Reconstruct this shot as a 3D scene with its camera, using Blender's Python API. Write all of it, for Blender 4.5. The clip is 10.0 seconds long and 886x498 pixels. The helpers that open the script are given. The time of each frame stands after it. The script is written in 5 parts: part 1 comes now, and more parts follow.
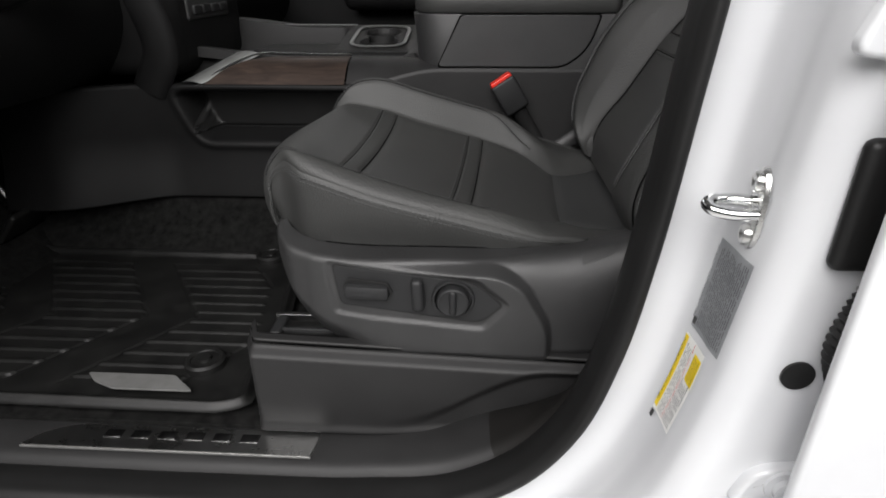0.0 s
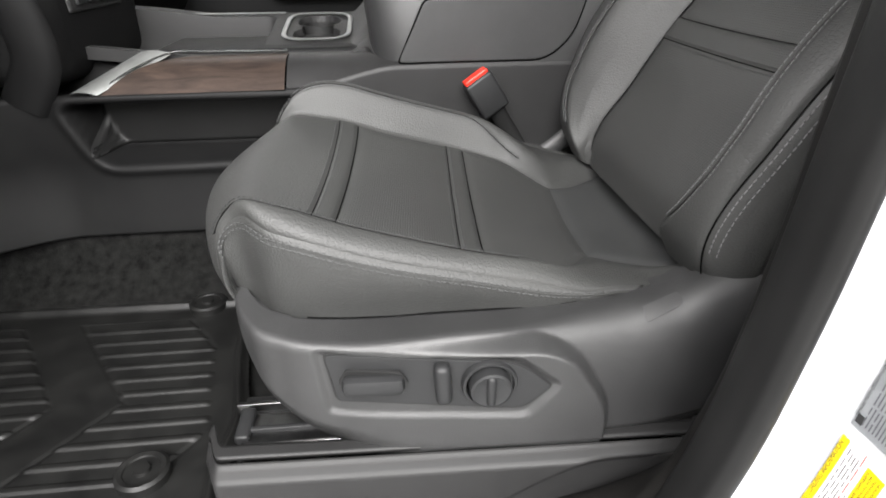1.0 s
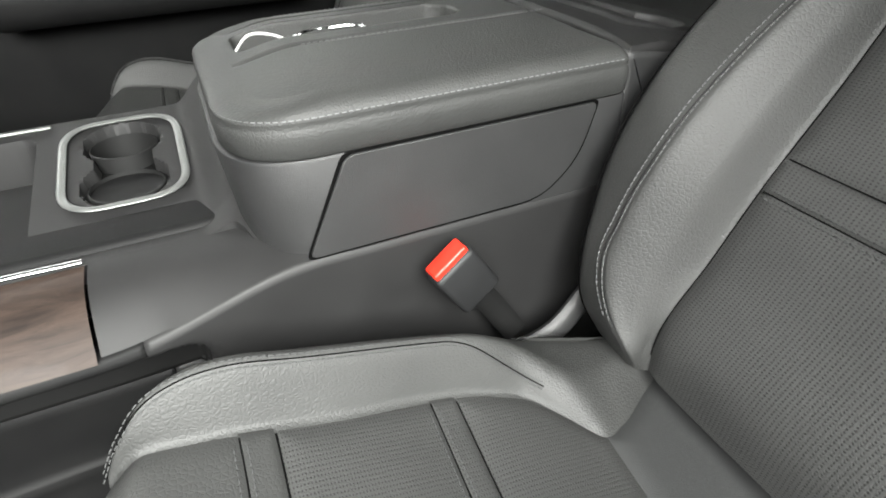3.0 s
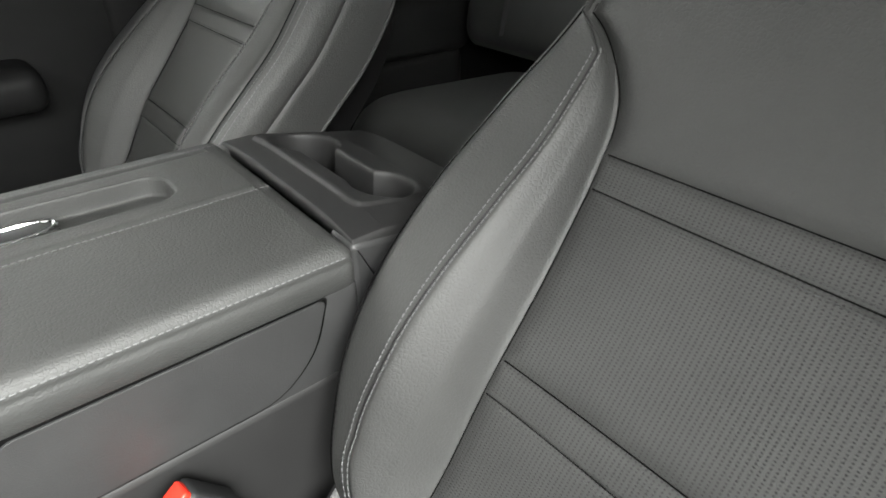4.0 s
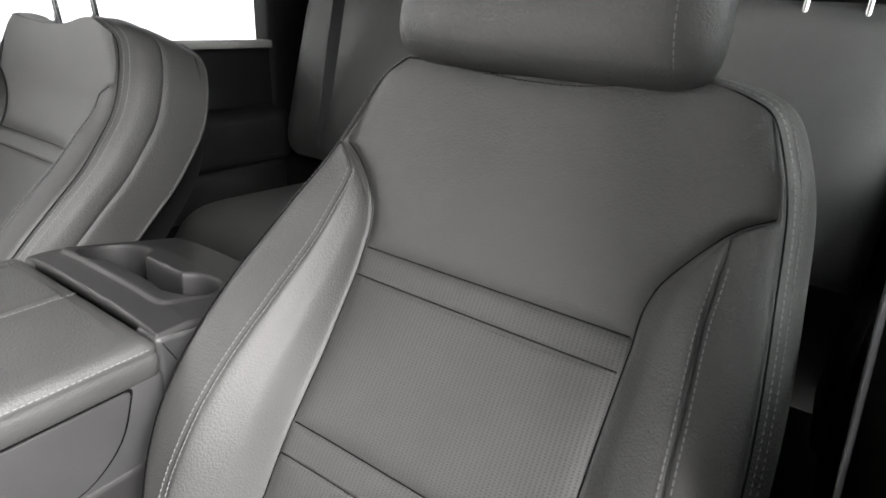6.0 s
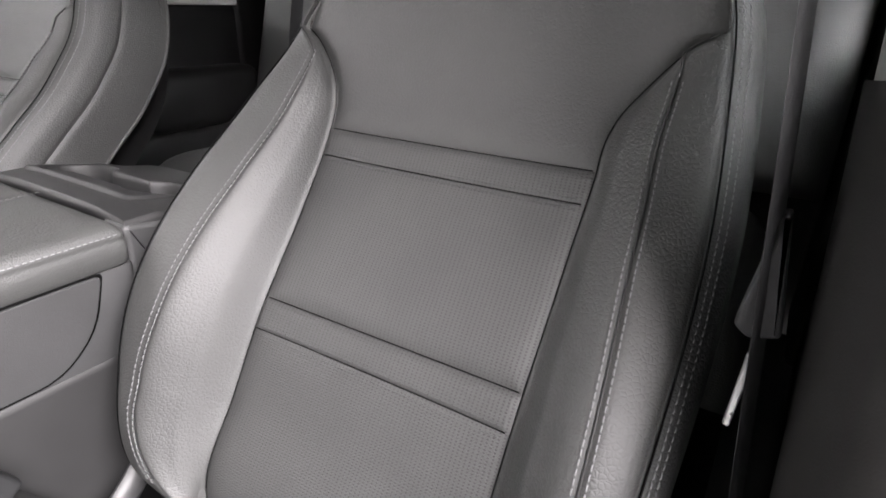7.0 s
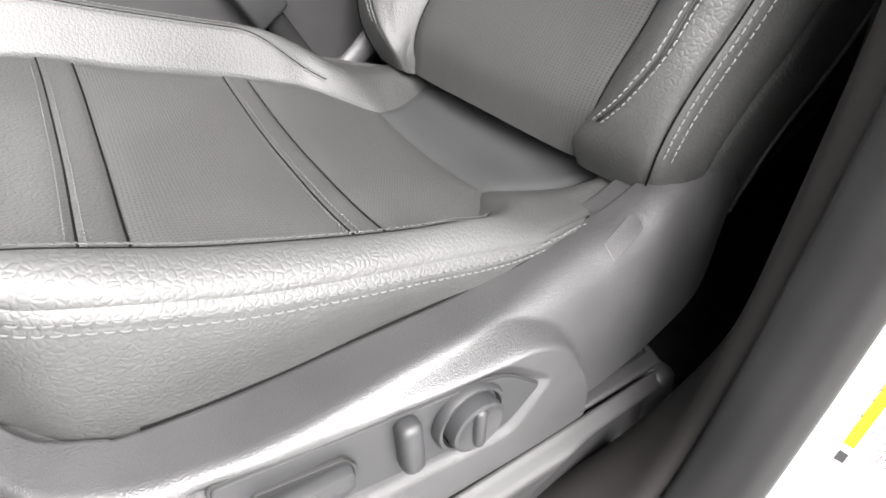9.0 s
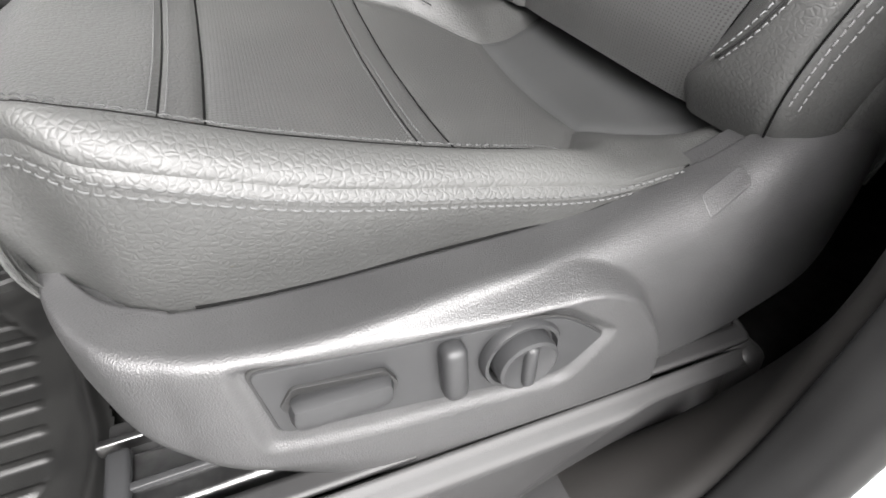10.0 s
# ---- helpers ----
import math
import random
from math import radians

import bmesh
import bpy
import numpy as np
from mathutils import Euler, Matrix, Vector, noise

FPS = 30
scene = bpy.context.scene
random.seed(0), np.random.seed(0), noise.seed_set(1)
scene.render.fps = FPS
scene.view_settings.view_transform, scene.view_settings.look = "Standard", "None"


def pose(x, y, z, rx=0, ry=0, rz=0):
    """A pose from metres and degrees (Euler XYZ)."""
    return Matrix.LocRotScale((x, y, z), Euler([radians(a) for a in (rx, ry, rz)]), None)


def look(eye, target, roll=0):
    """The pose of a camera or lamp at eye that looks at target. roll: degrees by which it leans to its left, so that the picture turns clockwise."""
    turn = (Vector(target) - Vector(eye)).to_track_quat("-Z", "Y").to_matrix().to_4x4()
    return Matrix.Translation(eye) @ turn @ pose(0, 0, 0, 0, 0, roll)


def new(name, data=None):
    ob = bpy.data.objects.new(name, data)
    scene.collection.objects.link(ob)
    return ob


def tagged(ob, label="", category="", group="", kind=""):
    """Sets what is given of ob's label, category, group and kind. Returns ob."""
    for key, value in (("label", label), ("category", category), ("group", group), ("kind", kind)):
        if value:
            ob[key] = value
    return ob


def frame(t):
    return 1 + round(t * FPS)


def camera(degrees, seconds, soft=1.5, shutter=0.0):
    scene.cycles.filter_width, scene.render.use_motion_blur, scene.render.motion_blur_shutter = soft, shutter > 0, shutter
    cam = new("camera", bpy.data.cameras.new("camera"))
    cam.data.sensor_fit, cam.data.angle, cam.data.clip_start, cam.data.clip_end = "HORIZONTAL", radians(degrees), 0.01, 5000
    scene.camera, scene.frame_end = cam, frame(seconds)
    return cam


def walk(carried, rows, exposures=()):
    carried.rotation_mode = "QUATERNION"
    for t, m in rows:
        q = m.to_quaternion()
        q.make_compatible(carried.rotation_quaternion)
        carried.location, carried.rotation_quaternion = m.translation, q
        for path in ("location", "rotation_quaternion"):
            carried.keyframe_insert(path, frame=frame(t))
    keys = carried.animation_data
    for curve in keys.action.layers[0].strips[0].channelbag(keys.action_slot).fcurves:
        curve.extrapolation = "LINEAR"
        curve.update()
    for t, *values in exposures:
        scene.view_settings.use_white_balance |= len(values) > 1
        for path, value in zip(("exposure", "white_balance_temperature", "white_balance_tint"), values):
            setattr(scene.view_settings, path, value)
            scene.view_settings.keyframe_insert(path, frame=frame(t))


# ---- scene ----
cam = camera(76.0, 10.0, soft=1.8)
ROWS = [
    (0.0, 0.0, 0.0, 1.2, 64.02, 0.3, 3.45),
    (0.5, -0.0564, 0.1092, 1.1847, 62.85, 0.4, 1.5),
    (1.0, -0.1018, 0.1882, 1.1988, 62.11, 0.63, -5.74),
    (1.5, -0.1585, 0.2692, 1.2077, 61.82, 0.88, -13.81),
    (2.0, -0.1993, 0.4242, 1.2047, 62.16, 1.23, -17.61),
    (2.2, -0.2048, 0.4846, 1.2116, 62.45, 1.7, -17.95),
    (3.3, -0.0732, 0.7595, 1.3825, 53.54, 1.41, -28.64),
    (3.5, -0.0293, 0.7672, 1.4068, 54.12, 1.03, -32.05),
    (4.0, 0.0339, 0.7572, 1.4581, 57.04, -0.58, -40.22),
    (4.5, 0.0925, 0.7254, 1.5052, 59.5, -1.1, -44.26),
    (5.0, 0.1011, 0.6881, 1.5085, 61.9, -1.43, -46.79),
    (5.2, 0.0979, 0.6735, 1.5213, 62.72, -1.47, -47.34),
    (6.5, -0.0423, 0.5926, 1.4723, 68.37, -3.08, -58.9),
    (7.0, -0.0354, 0.5734, 1.3932, 66.46, -1.09, -57.87),
    (7.5, -0.0391, 0.5582, 1.3131, 60.28, -0.44, -57.18),
    (8.0, -0.0794, 0.5461, 1.2607, 55.01, -0.66, -57.14),
    (8.5, -0.1397, 0.4702, 1.1891, 55.48, -1.15, -47.39),
    (9.0, -0.1659, 0.4059, 1.1363, 54.28, -0.69, -34.72),
    (9.5, -0.1655, 0.3972, 1.1163, 51.87, -0.48, -26.96),
    (10.0, -0.1489, 0.3976, 1.1085, 50.12, -0.35, -22.58),
]
EXPOSURES = [(0.0, -0.5, 6500, 13), (0.5, 0.45, 6500, 12), (1.0, 1.0, 6500, 12), (2.0, 1.4, 6500, 9), (3.5, 1.7, 6500, 7), (4.0, 1.8, 6500, 7),
             (4.5, 1.88, 6500, 7), (5.0, 2.06, 6500, 10), (5.2, 2.1, 6500, 11), (6.5, 2.42, 6500, 15), (7.5, 2.36, 6500, 20), (8.5, 2.33, 6500, 18), (9.0, 2.32, 6500, 14),
             (9.5, 2.17, 6500, 13), (10.0, 1.92, 6500, 13)]
walk(cam, [(t, pose(x, y, z, rx, ry, rz)) for t, x, y, z, rx, ry, rz in ROWS], EXPOSURES)

# ---- light: a bright white photo bay around the vehicle ----
world = bpy.data.worlds.new("bay_light")
scene.world = world
world.use_nodes = True
world.node_tree.nodes["Background"].inputs["Color"].default_value = (0.97, 1.0, 0.985, 1)
world.node_tree.nodes["Background"].inputs["Strength"].default_value = 0.06


def area_lamp(name, eye, target, sx, sy, watts, colour):
    data = bpy.data.lights.new(name, "AREA")
    data.shape, data.size, data.size_y, data.energy, data.color = "RECTANGLE", sx, sy, watts, colour
    ob = new(name, data)
    ob.matrix_world = look(eye, target)
    return ob


area_lamp("ceiling_softbox_lamp", (0.6, -2.1, 3.1), (-0.1, 0.7, 0.9), 3.0, 2.2, 215, (1.0, 1.0, 0.97))
area_lamp("ceiling_softbox_lamp", (-1.2, -1.5, 3.3), (0.2, 0.8, 1.1), 2.2, 2.0, 150, (1.0, 0.99, 0.97))
area_lamp("ceiling_softbox_lamp", (-2.5, 4.0, 2.8), (-0.1, 0.9, 1.0), 2.0, 1.8, 8, (1.0, 1.0, 0.97))


# ---- materials ----
def material(name, colour, rough=0.5, metal=0.0, coat=0.0, spec=0.5):
    m = bpy.data.materials.new(name)
    m.use_nodes = True
    b = m.node_tree.nodes["Principled BSDF"]
    b.inputs["Base Color"].default_value = (*colour, 1)
    b.inputs["Roughness"].default_value = rough
    b.inputs["Metallic"].default_value = metal
    b.inputs["Coat Weight"].default_value = coat
    b.inputs["Specular IOR Level"].default_value = spec
    return m


def node(m, kind, **sockets):
    n = m.node_tree.nodes.new(kind)
    for key, value in sockets.items():
        n.inputs[key.replace("_", " ")].default_value = value
    return n


def wire(m, a, out, b, inp):
    m.node_tree.links.new(a.outputs[out], b.inputs[inp])


def add_bump(m, source, out, strength, distance, chain=None):
    """A bump node fed by source, stacked on an earlier one."""
    bump = node(m, "ShaderNodeBump", Strength=strength, Distance=distance)
    wire(m, source, out, bump, "Height")
    if chain:
        wire(m, chain, "Normal", bump, "Normal")
    wire(m, bump, "Normal", m.node_tree.nodes["Principled BSDF"], "Normal")
    return bump


def mottle(m, colour_a, colour_b, scale, rough_a, rough_b, coords="Object"):
    """Slow variation of colour and gloss."""
    tc = node(m, "ShaderNodeTexCoord")
    n = node(m, "ShaderNodeTexNoise", Scale=scale, Detail=5.0, Roughness=0.6)
    wire(m, tc, coords, n, "Vector")
    ramp = node(m, "ShaderNodeValToRGB")
    ramp.color_ramp.elements[0].position, ramp.color_ramp.elements[1].position = 0.3, 0.7
    ramp.color_ramp.elements[0].color, ramp.color_ramp.elements[1].color = (*colour_a, 1), (*colour_b, 1)
    wire(m, n, "Fac", ramp, "Fac")
    rr = node(m, "ShaderNodeMapRange")
    rr.inputs["To Min"].default_value, rr.inputs["To Max"].default_value = rough_a, rough_b
    wire(m, n, "Fac", rr, "Value")
    b = m.node_tree.nodes["Principled BSDF"]
    wire(m, ramp, "Color", b, "Base Color")
    wire(m, rr, "Result", b, "Roughness")
    return tc, ramp


def leather(name, dark, light, pebble=255.0, depth=0.24, holes=False):
    m = material(name, dark, 0.42, spec=0.52)
    tc, ramp = mottle(m, dark, light, 9.0, 0.50, 0.61)
    wob = node(m, "ShaderNodeTexNoise", Scale=240.0, Detail=2.0)
    wire(m, tc, "Object", wob, "Vector")
    mix = node(m, "ShaderNodeVectorMath")
    mix.operation = "MULTIPLY_ADD"
    mix.inputs[1].default_value = (0.0022, 0.0022, 0.0022)
    wire(m, wob, "Color", mix, 0)
    m.node_tree.links.new(tc.outputs["Object"], mix.inputs[2])
    heights = []
    for size, rim in ((pebble, 0.26), (pebble * 2.6, 0.30)):
        vor = node(m, "ShaderNodeTexVoronoi", Scale=size)
        vor.feature = "DISTANCE_TO_EDGE"
        wire(m, mix, "Vector", vor, "Vector")
        dome = node(m, "ShaderNodeMapRange")
        dome.inputs["From Max"].default_value = rim
        dome.interpolation_type = "SMOOTHSTEP"
        wire(m, vor, "Distance", dome, "Value")
        heights.append(dome)
    crease = node(m, "ShaderNodeTexNoise", Scale=38.0, Detail=6.0, Roughness=0.65, Distortion=0.6)
    wire(m, tc, "Object", crease, "Vector")
    b0 = add_bump(m, crease, "Fac", 0.15, 0.002)
    fold = node(m, "ShaderNodeTexNoise", Scale=150.0, Detail=3.0, Roughness=0.55, Distortion=0.9)
    wire(m, tc, "Object", fold, "Vector")
    b1 = add_bump(m, fold, "Fac", 0.06, 0.0007, b0)
    b2 = add_bump(m, heights[0], "Result", depth, 0.0009, b1)
    b2 = add_bump(m, heights[1], "Result", depth * 0.2, 0.0003, b2)
    if holes:
        uv = node(m, "ShaderNodeUVMap")
        sc = node(m, "ShaderNodeVectorMath")
        sc.operation = "MULTIPLY"
        sc.inputs[1].default_value = (1.0 / 0.0027, 1.0 / 0.0042, 1.0)
        wire(m, uv, "UV", sc, 0)
        fr = node(m, "ShaderNodeVectorMath")
        fr.operation = "FRACTION"
        wire(m, sc, "Vector", fr, 0)
        sub = node(m, "ShaderNodeVectorMath")
        sub.operation = "DISTANCE"
        sub.inputs[1].default_value = (0.5, 0.5, 0.0)
        wire(m, fr, "Vector", sub, 0)
        hole = node(m, "ShaderNodeMapRange")
        hole.inputs["From Min"].default_value, hole.inputs["From Max"].default_value = 0.12, 0.30
        wire(m, sub, "Value", hole, "Value")
        add_bump(m, hole, "Result", 0.45, 0.0007, b2)
        dim = node(m, "ShaderNodeMix")
        dim.data_type = "RGBA"
        dim.inputs["A"].default_value = (0.011, 0.011, 0.011, 1)
        wire(m, hole, "Result", dim, "Factor")
        m.node_tree.links.new(ramp.outputs["Color"], dim.inputs[7])
        m.node_tree.links.new(dim.outputs[2], m.node_tree.nodes["Principled BSDF"].inputs["Base Color"])
    return m


def grained(name, dark, light, rough_a, rough_b, grain=1500.0, depth=0.25, slow=14.0, metal=0.0, spec=0.5, relief=0.0005):
    m = material(name, dark, rough_a, metal, spec=spec)
    tc, _ = mottle(m, dark, light, slow, rough_a, rough_b)
    n = node(m, "ShaderNodeTexNoise", Scale=grain, Detail=2.0)
    wire(m, tc, "Object", n, "Vector")
    add_bump(m, n, "Fac", depth, relief)
    return m


LEATHER = leather("black_leather", (0.031, 0.0315, 0.0308), (0.041, 0.0415, 0.0402))
LEATHER_HOLES = leather("perforated_black_leather", (0.035, 0.0355, 0.0348), (0.045, 0.0455, 0.0442), 300.0, 0.16, True)
SMOOTH_VINYL = leather("smooth_black_vinyl", (0.030, 0.031, 0.031), (0.038, 0.039, 0.039), 700.0, 0.25)
PLASTIC = grained("charcoal_moulded_plastic", (0.021, 0.021, 0.0214), (0.030, 0.030, 0.0304), 0.40, 0.50, 1000.0, 0.55, spec=0.68, relief=0.0008)
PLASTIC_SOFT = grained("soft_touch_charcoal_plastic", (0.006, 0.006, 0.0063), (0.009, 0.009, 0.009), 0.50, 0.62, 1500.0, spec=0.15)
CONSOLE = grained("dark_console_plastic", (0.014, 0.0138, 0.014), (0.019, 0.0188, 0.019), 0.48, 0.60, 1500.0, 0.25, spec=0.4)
PLASTIC_GREY = grained("light_grey_trim_plastic", (0.30, 0.31, 0.29), (0.36, 0.36, 0.34), 0.5, 0.6)
PILLAR = grained("matt_charcoal_trim", (0.0085, 0.0080, 0.0075), (0.0115, 0.0108, 0.0102), 0.50, 0.62, 900.0, spec=0.2)
SWITCH = grained("dark_grey_switch_plastic", (0.014, 0.0143, 0.015), (0.019, 0.0193, 0.020), 0.48, 0.56, 2500.0, 0.1, spec=0.38)
RUBBER = grained("black_rubber", (0.005, 0.005, 0.005), (0.011, 0.011, 0.0105), 0.36, 0.58, 700.0, 0.3, 22.0, spec=0.4)
SEAL = grained("black_seal_rubber", (0.009, 0.009, 0.009), (0.012, 0.012, 0.012), 0.40, 0.52, 1200.0, 0.1, spec=0.3)
CARPET = grained("charcoal_carpet", (0.006, 0.006, 0.006), (0.016, 0.016, 0.0155), 0.95, 1.0, 420.0, 1.0, 60.0, spec=0.0)
THREAD = material("grey_thread", (0.145, 0.147, 0.148), 0.8, spec=0.3)
THREAD_DARK = material("dark_thread", (0.06, 0.061, 0.061), 0.8, spec=0.3)
CHROME = material("bright_chrome", (0.85, 0.86, 0.86), 0.08, 1.0)
SATIN = grained("satin_metal", (0.55, 0.55, 0.54), (0.66, 0.66, 0.65), 0.22, 0.34, 2500.0, 0.08, 30.0, 1.0)
DULL = grained("dull_silver_plastic", (0.20, 0.205, 0.20), (0.26, 0.265, 0.26), 0.25, 0.35, 2500.0, 0.05, 30.0, 0.6)
PRESSED = grained("pressed_silver_plate", (0.20, 0.20, 0.195), (0.26, 0.26, 0.255), 0.30, 0.42, 2000.0, 0.08, 40.0, 0.45)
STEEL = grained("dark_steel", (0.10, 0.10, 0.10), (0.2, 0.2, 0.2), 0.25, 0.4, 300.0, 0.1, 40.0, 1.0)
BLACK = material("deep_black", (0.008, 0.008, 0.008), 0.6)
# near-black colour that stands for the shade in seams and narrow gaps
SEAM = material("seam_shade_black", (0.003, 0.003, 0.003), 0.9, spec=0.05)
RED = material("red_button_plastic", (0.75, 0.03, 0.015), 0.35)
PAINT = material("white_body_paint", (0.53, 0.54, 0.56), 0.22, coat=0.8)
mottle(PAINT, (0.60, 0.61, 0.63), (0.64, 0.65, 0.665), 6.0, 0.18, 0.3)
PAPER = material("label_white", (0.78, 0.78, 0.76), 0.5)
YELLOW = material("label_yellow", (0.85, 0.62, 0.0), 0.5)
SILVER = grained("label_silver", (0.20, 0.21, 0.22), (0.28, 0.29, 0.30), 0.4, 0.5, 900.0, 0.05, 60.0)
INK = material("label_ink", (0.02, 0.02, 0.02), 0.6)
INK_GREY = material("label_grey_ink", (0.10, 0.10, 0.11), 0.6)
INK_RED = material("label_red_ink", (0.6, 0.05, 0.04), 0.6)
WEBBING = grained("black_belt_webbing", (0.016, 0.016, 0.017), (0.024, 0.024, 0.025), 0.6, 0.75, 800.0, 0.5, 40.0)
FLOOR_GREY = grained("grey_bay_floor", (0.50, 0.50, 0.49), (0.56, 0.56, 0.55), 0.4, 0.6, 200.0, 0.2, 2.0)
HEADLINER = grained("grey_headliner_cloth", (0.34, 0.34, 0.33), (0.40, 0.40, 0.39), 0.9, 1.0, 900.0, 0.4)

WOOD = material("dark_open_pore_wood", (0.06, 0.03, 0.02), 0.5, coat=0.05, spec=0.3)
_tc = node(WOOD, "ShaderNodeTexCoord")
_mp = node(WOOD, "ShaderNodeMapping", Scale=(7.0, 34.0, 34.0))
wire(WOOD, _tc, "Object", _mp, "Vector")
_n = node(WOOD, "ShaderNodeTexNoise", Scale=1.6, Detail=8.0, Roughness=0.65, Distortion=1.2)
wire(WOOD, _mp, "Vector", _n, "Vector")
_r = node(WOOD, "ShaderNodeValToRGB")
_r.color_ramp.elements[0].color, _r.color_ramp.elements[1].color = (0.014, 0.0098, 0.0082, 1), (0.054, 0.037, 0.029, 1)
_r.color_ramp.elements[0].position, _r.color_ramp.elements[1].position = 0.3, 0.72
wire(WOOD, _n, "Fac", _r, "Fac")
wire(WOOD, _r, "Color", WOOD.node_tree.nodes["Principled BSDF"], "Base Color")
add_bump(WOOD, _n, "Fac", 0.2, 0.001)

TINTED = material("tinted_glass", (0.16, 0.17, 0.17), 0.0)
TINTED.node_tree.nodes["Principled BSDF"].inputs["Transmission Weight"].default_value = 1.0
TINTED.node_tree.nodes["Principled BSDF"].inputs["IOR"].default_value = 1.05
SMOKED = material("light_privacy_glass", (0.5, 0.51, 0.5), 0.0)
SMOKED.node_tree.nodes["Principled BSDF"].inputs["Transmission Weight"].default_value = 1.0
SMOKED.node_tree.nodes["Principled BSDF"].inputs["IOR"].default_value = 1.01
GLASS = material("clear_glass", (1, 1, 1), 0.0)
GLASS.node_tree.nodes["Principled BSDF"].inputs["Transmission Weight"].default_value = 1.0
GLASS.node_tree.nodes["Principled BSDF"].inputs["IOR"].default_value = 1.01

# emission stands in for the bright surroundings beyond the far windows
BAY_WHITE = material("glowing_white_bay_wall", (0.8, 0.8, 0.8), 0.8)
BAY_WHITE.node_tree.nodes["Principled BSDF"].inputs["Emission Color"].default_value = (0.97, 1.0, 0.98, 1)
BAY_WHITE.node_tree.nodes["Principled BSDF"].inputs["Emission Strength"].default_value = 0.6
# weaker emission for an unseen front wall, added to light through the windscreen opening
BAY_FRONT = material("faint_glow_bay_wall", (0.8, 0.8, 0.8), 0.8)
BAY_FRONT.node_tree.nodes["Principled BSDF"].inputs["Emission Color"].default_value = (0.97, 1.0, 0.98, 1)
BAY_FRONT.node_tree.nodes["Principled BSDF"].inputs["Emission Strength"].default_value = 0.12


# ---- helpers for shapes ----
def thing(name, at, label, category, group="", kind=""):
    ob = new(name)
    ob.empty_display_size = 0.05
    ob.location = at
    return tagged(ob, label, category, group, kind)


def link_mesh(name, verts, faces, mat, uvs=None, sharp=40.0):
    me = bpy.data.meshes.new(name)
    me.from_pydata([tuple(v) for v in verts], [], [tuple(f) for f in faces])
    if uvs is not None:
        layer = me.uv_layers.new(name="UVMap")
        idx = np.empty(len(me.loops), dtype=np.int32)
        me.loops.foreach_get("vertex_index", idx)
        layer.data.foreach_set("uv", np.asarray(uvs, dtype=np.float32)[idx].ravel())
    me.materials.append(mat)
    me.shade_smooth()
    if sharp:
        me.set_sharp_from_angle(angle=radians(sharp))
    return new(name, me)


def under(ob, parent, label=""):
    ob.parent = parent
    top, m = parent, Matrix.Identity(4)
    while top:
        m = top.matrix_parent_inverse @ Matrix.LocRotScale(top.location, top.rotation_euler, top.scale) @ m
        top = top.parent
    ob.matrix_parent_inverse = m.inverted()
    if label:
        ob["label"] = label
    return ob


def part(name, shape, mat, parent, label="", sharp=40.0):
    """Links a shape (a bmesh, or vertices, faces and perhaps UVs) as one mesh under a thing or a part."""
    if isinstance(shape, bmesh.types.BMesh):
        bmesh.ops.recalc_face_normals(shape, faces=shape.faces)
        shape.verts.index_update()
        vs = [v.co.copy() for v in shape.verts]
        fs = [[v.index for v in f.verts] for f in shape.faces]
        shape.free()
        ob = link_mesh(name, vs, fs, mat, None, sharp)
    else:
        ob = link_mesh(name, shape[0], shape[1], mat, shape[2] if len(shape) > 2 else None, sharp)
    return under(ob, parent, label) if parent else ob


def smoothstep(a, b, x):
    t = np.clip((np.asarray(x, float) - a) / (b - a), 0, 1)
    return t * t * (3 - 2 * t)


def curve_of(points):
    """A smooth curve through points: a function of t in 0..1, spaced by length; t may be an array."""
    p = np.array(points, float)
    if p.ndim == 1:
        p = p[:, None]
    d = np.maximum(np.linalg.norm(np.diff(p, axis=0), axis=1), 1e-6)
    k = np.concatenate([[0], np.cumsum(d)])
    k /= k[-1]
    tan = np.gradient(p, k, axis=0) if len(p) > 2 else np.repeat((p[1:] - p[:1]) / (k[1] - k[0]), 2, axis=0)

    def at(t):
        t = np.clip(np.asarray(t, float), 0, 1)
        i = np.clip(np.searchsorted(k, t, side="right") - 1, 0, len(k) - 2)
        h = (k[i + 1] - k[i])[..., None]
        u = ((t - k[i]) / (k[i + 1] - k[i]))[..., None]
        return ((1 + 2 * u) * (1 - u) ** 2 * p[i] + u * (1 - u) ** 2 * h * tan[i]
                + u * u * (3 - 2 * u) * p[i + 1] + u * u * (u - 1) * h * tan[i + 1])

    return at


def along(xs, ys):
    """A smooth function through (x, y) pairs."""
    xs, ys = np.array(xs, float), np.array(ys, float)
    tan = np.gradient(ys, xs) if len(xs) > 2 else np.repeat((ys[1] - ys[0]) / (xs[1] - xs[0]), 2)

    def at(x):
        x = np.clip(np.asarray(x, float), xs[0], xs[-1])
        i = np.clip(np.searchsorted(xs, x, side="right") - 1, 0, len(xs) - 2)
        h = xs[i + 1] - xs[i]
        u = (x - xs[i]) / h
        return ((1 + 2 * u) * (1 - u) ** 2 * ys[i] + u * (1 - u) ** 2 * h * tan[i]
                + u * u * (3 - 2 * u) * ys[i + 1] + u * u * (u - 1) * h * tan[i + 1])

    return at


def grid_faces(nu, nv, flip=False, close_v=False):
    fs = []
    for i in range(nu - 1):
        for j in range(nv - 1 + close_v):
            a, b = i * nv + j, i * nv + (j + 1) % nv
            q = (a, b, b + nv, a + nv)
            fs.append(q[::-1] if flip else q)
    return fs


def grid_normals(p):
    n = np.cross(np.gradient(p, axis=0), np.gradient(p, axis=1))
    return n / np.maximum(np.linalg.norm(n, axis=2, keepdims=True), 1e-9)


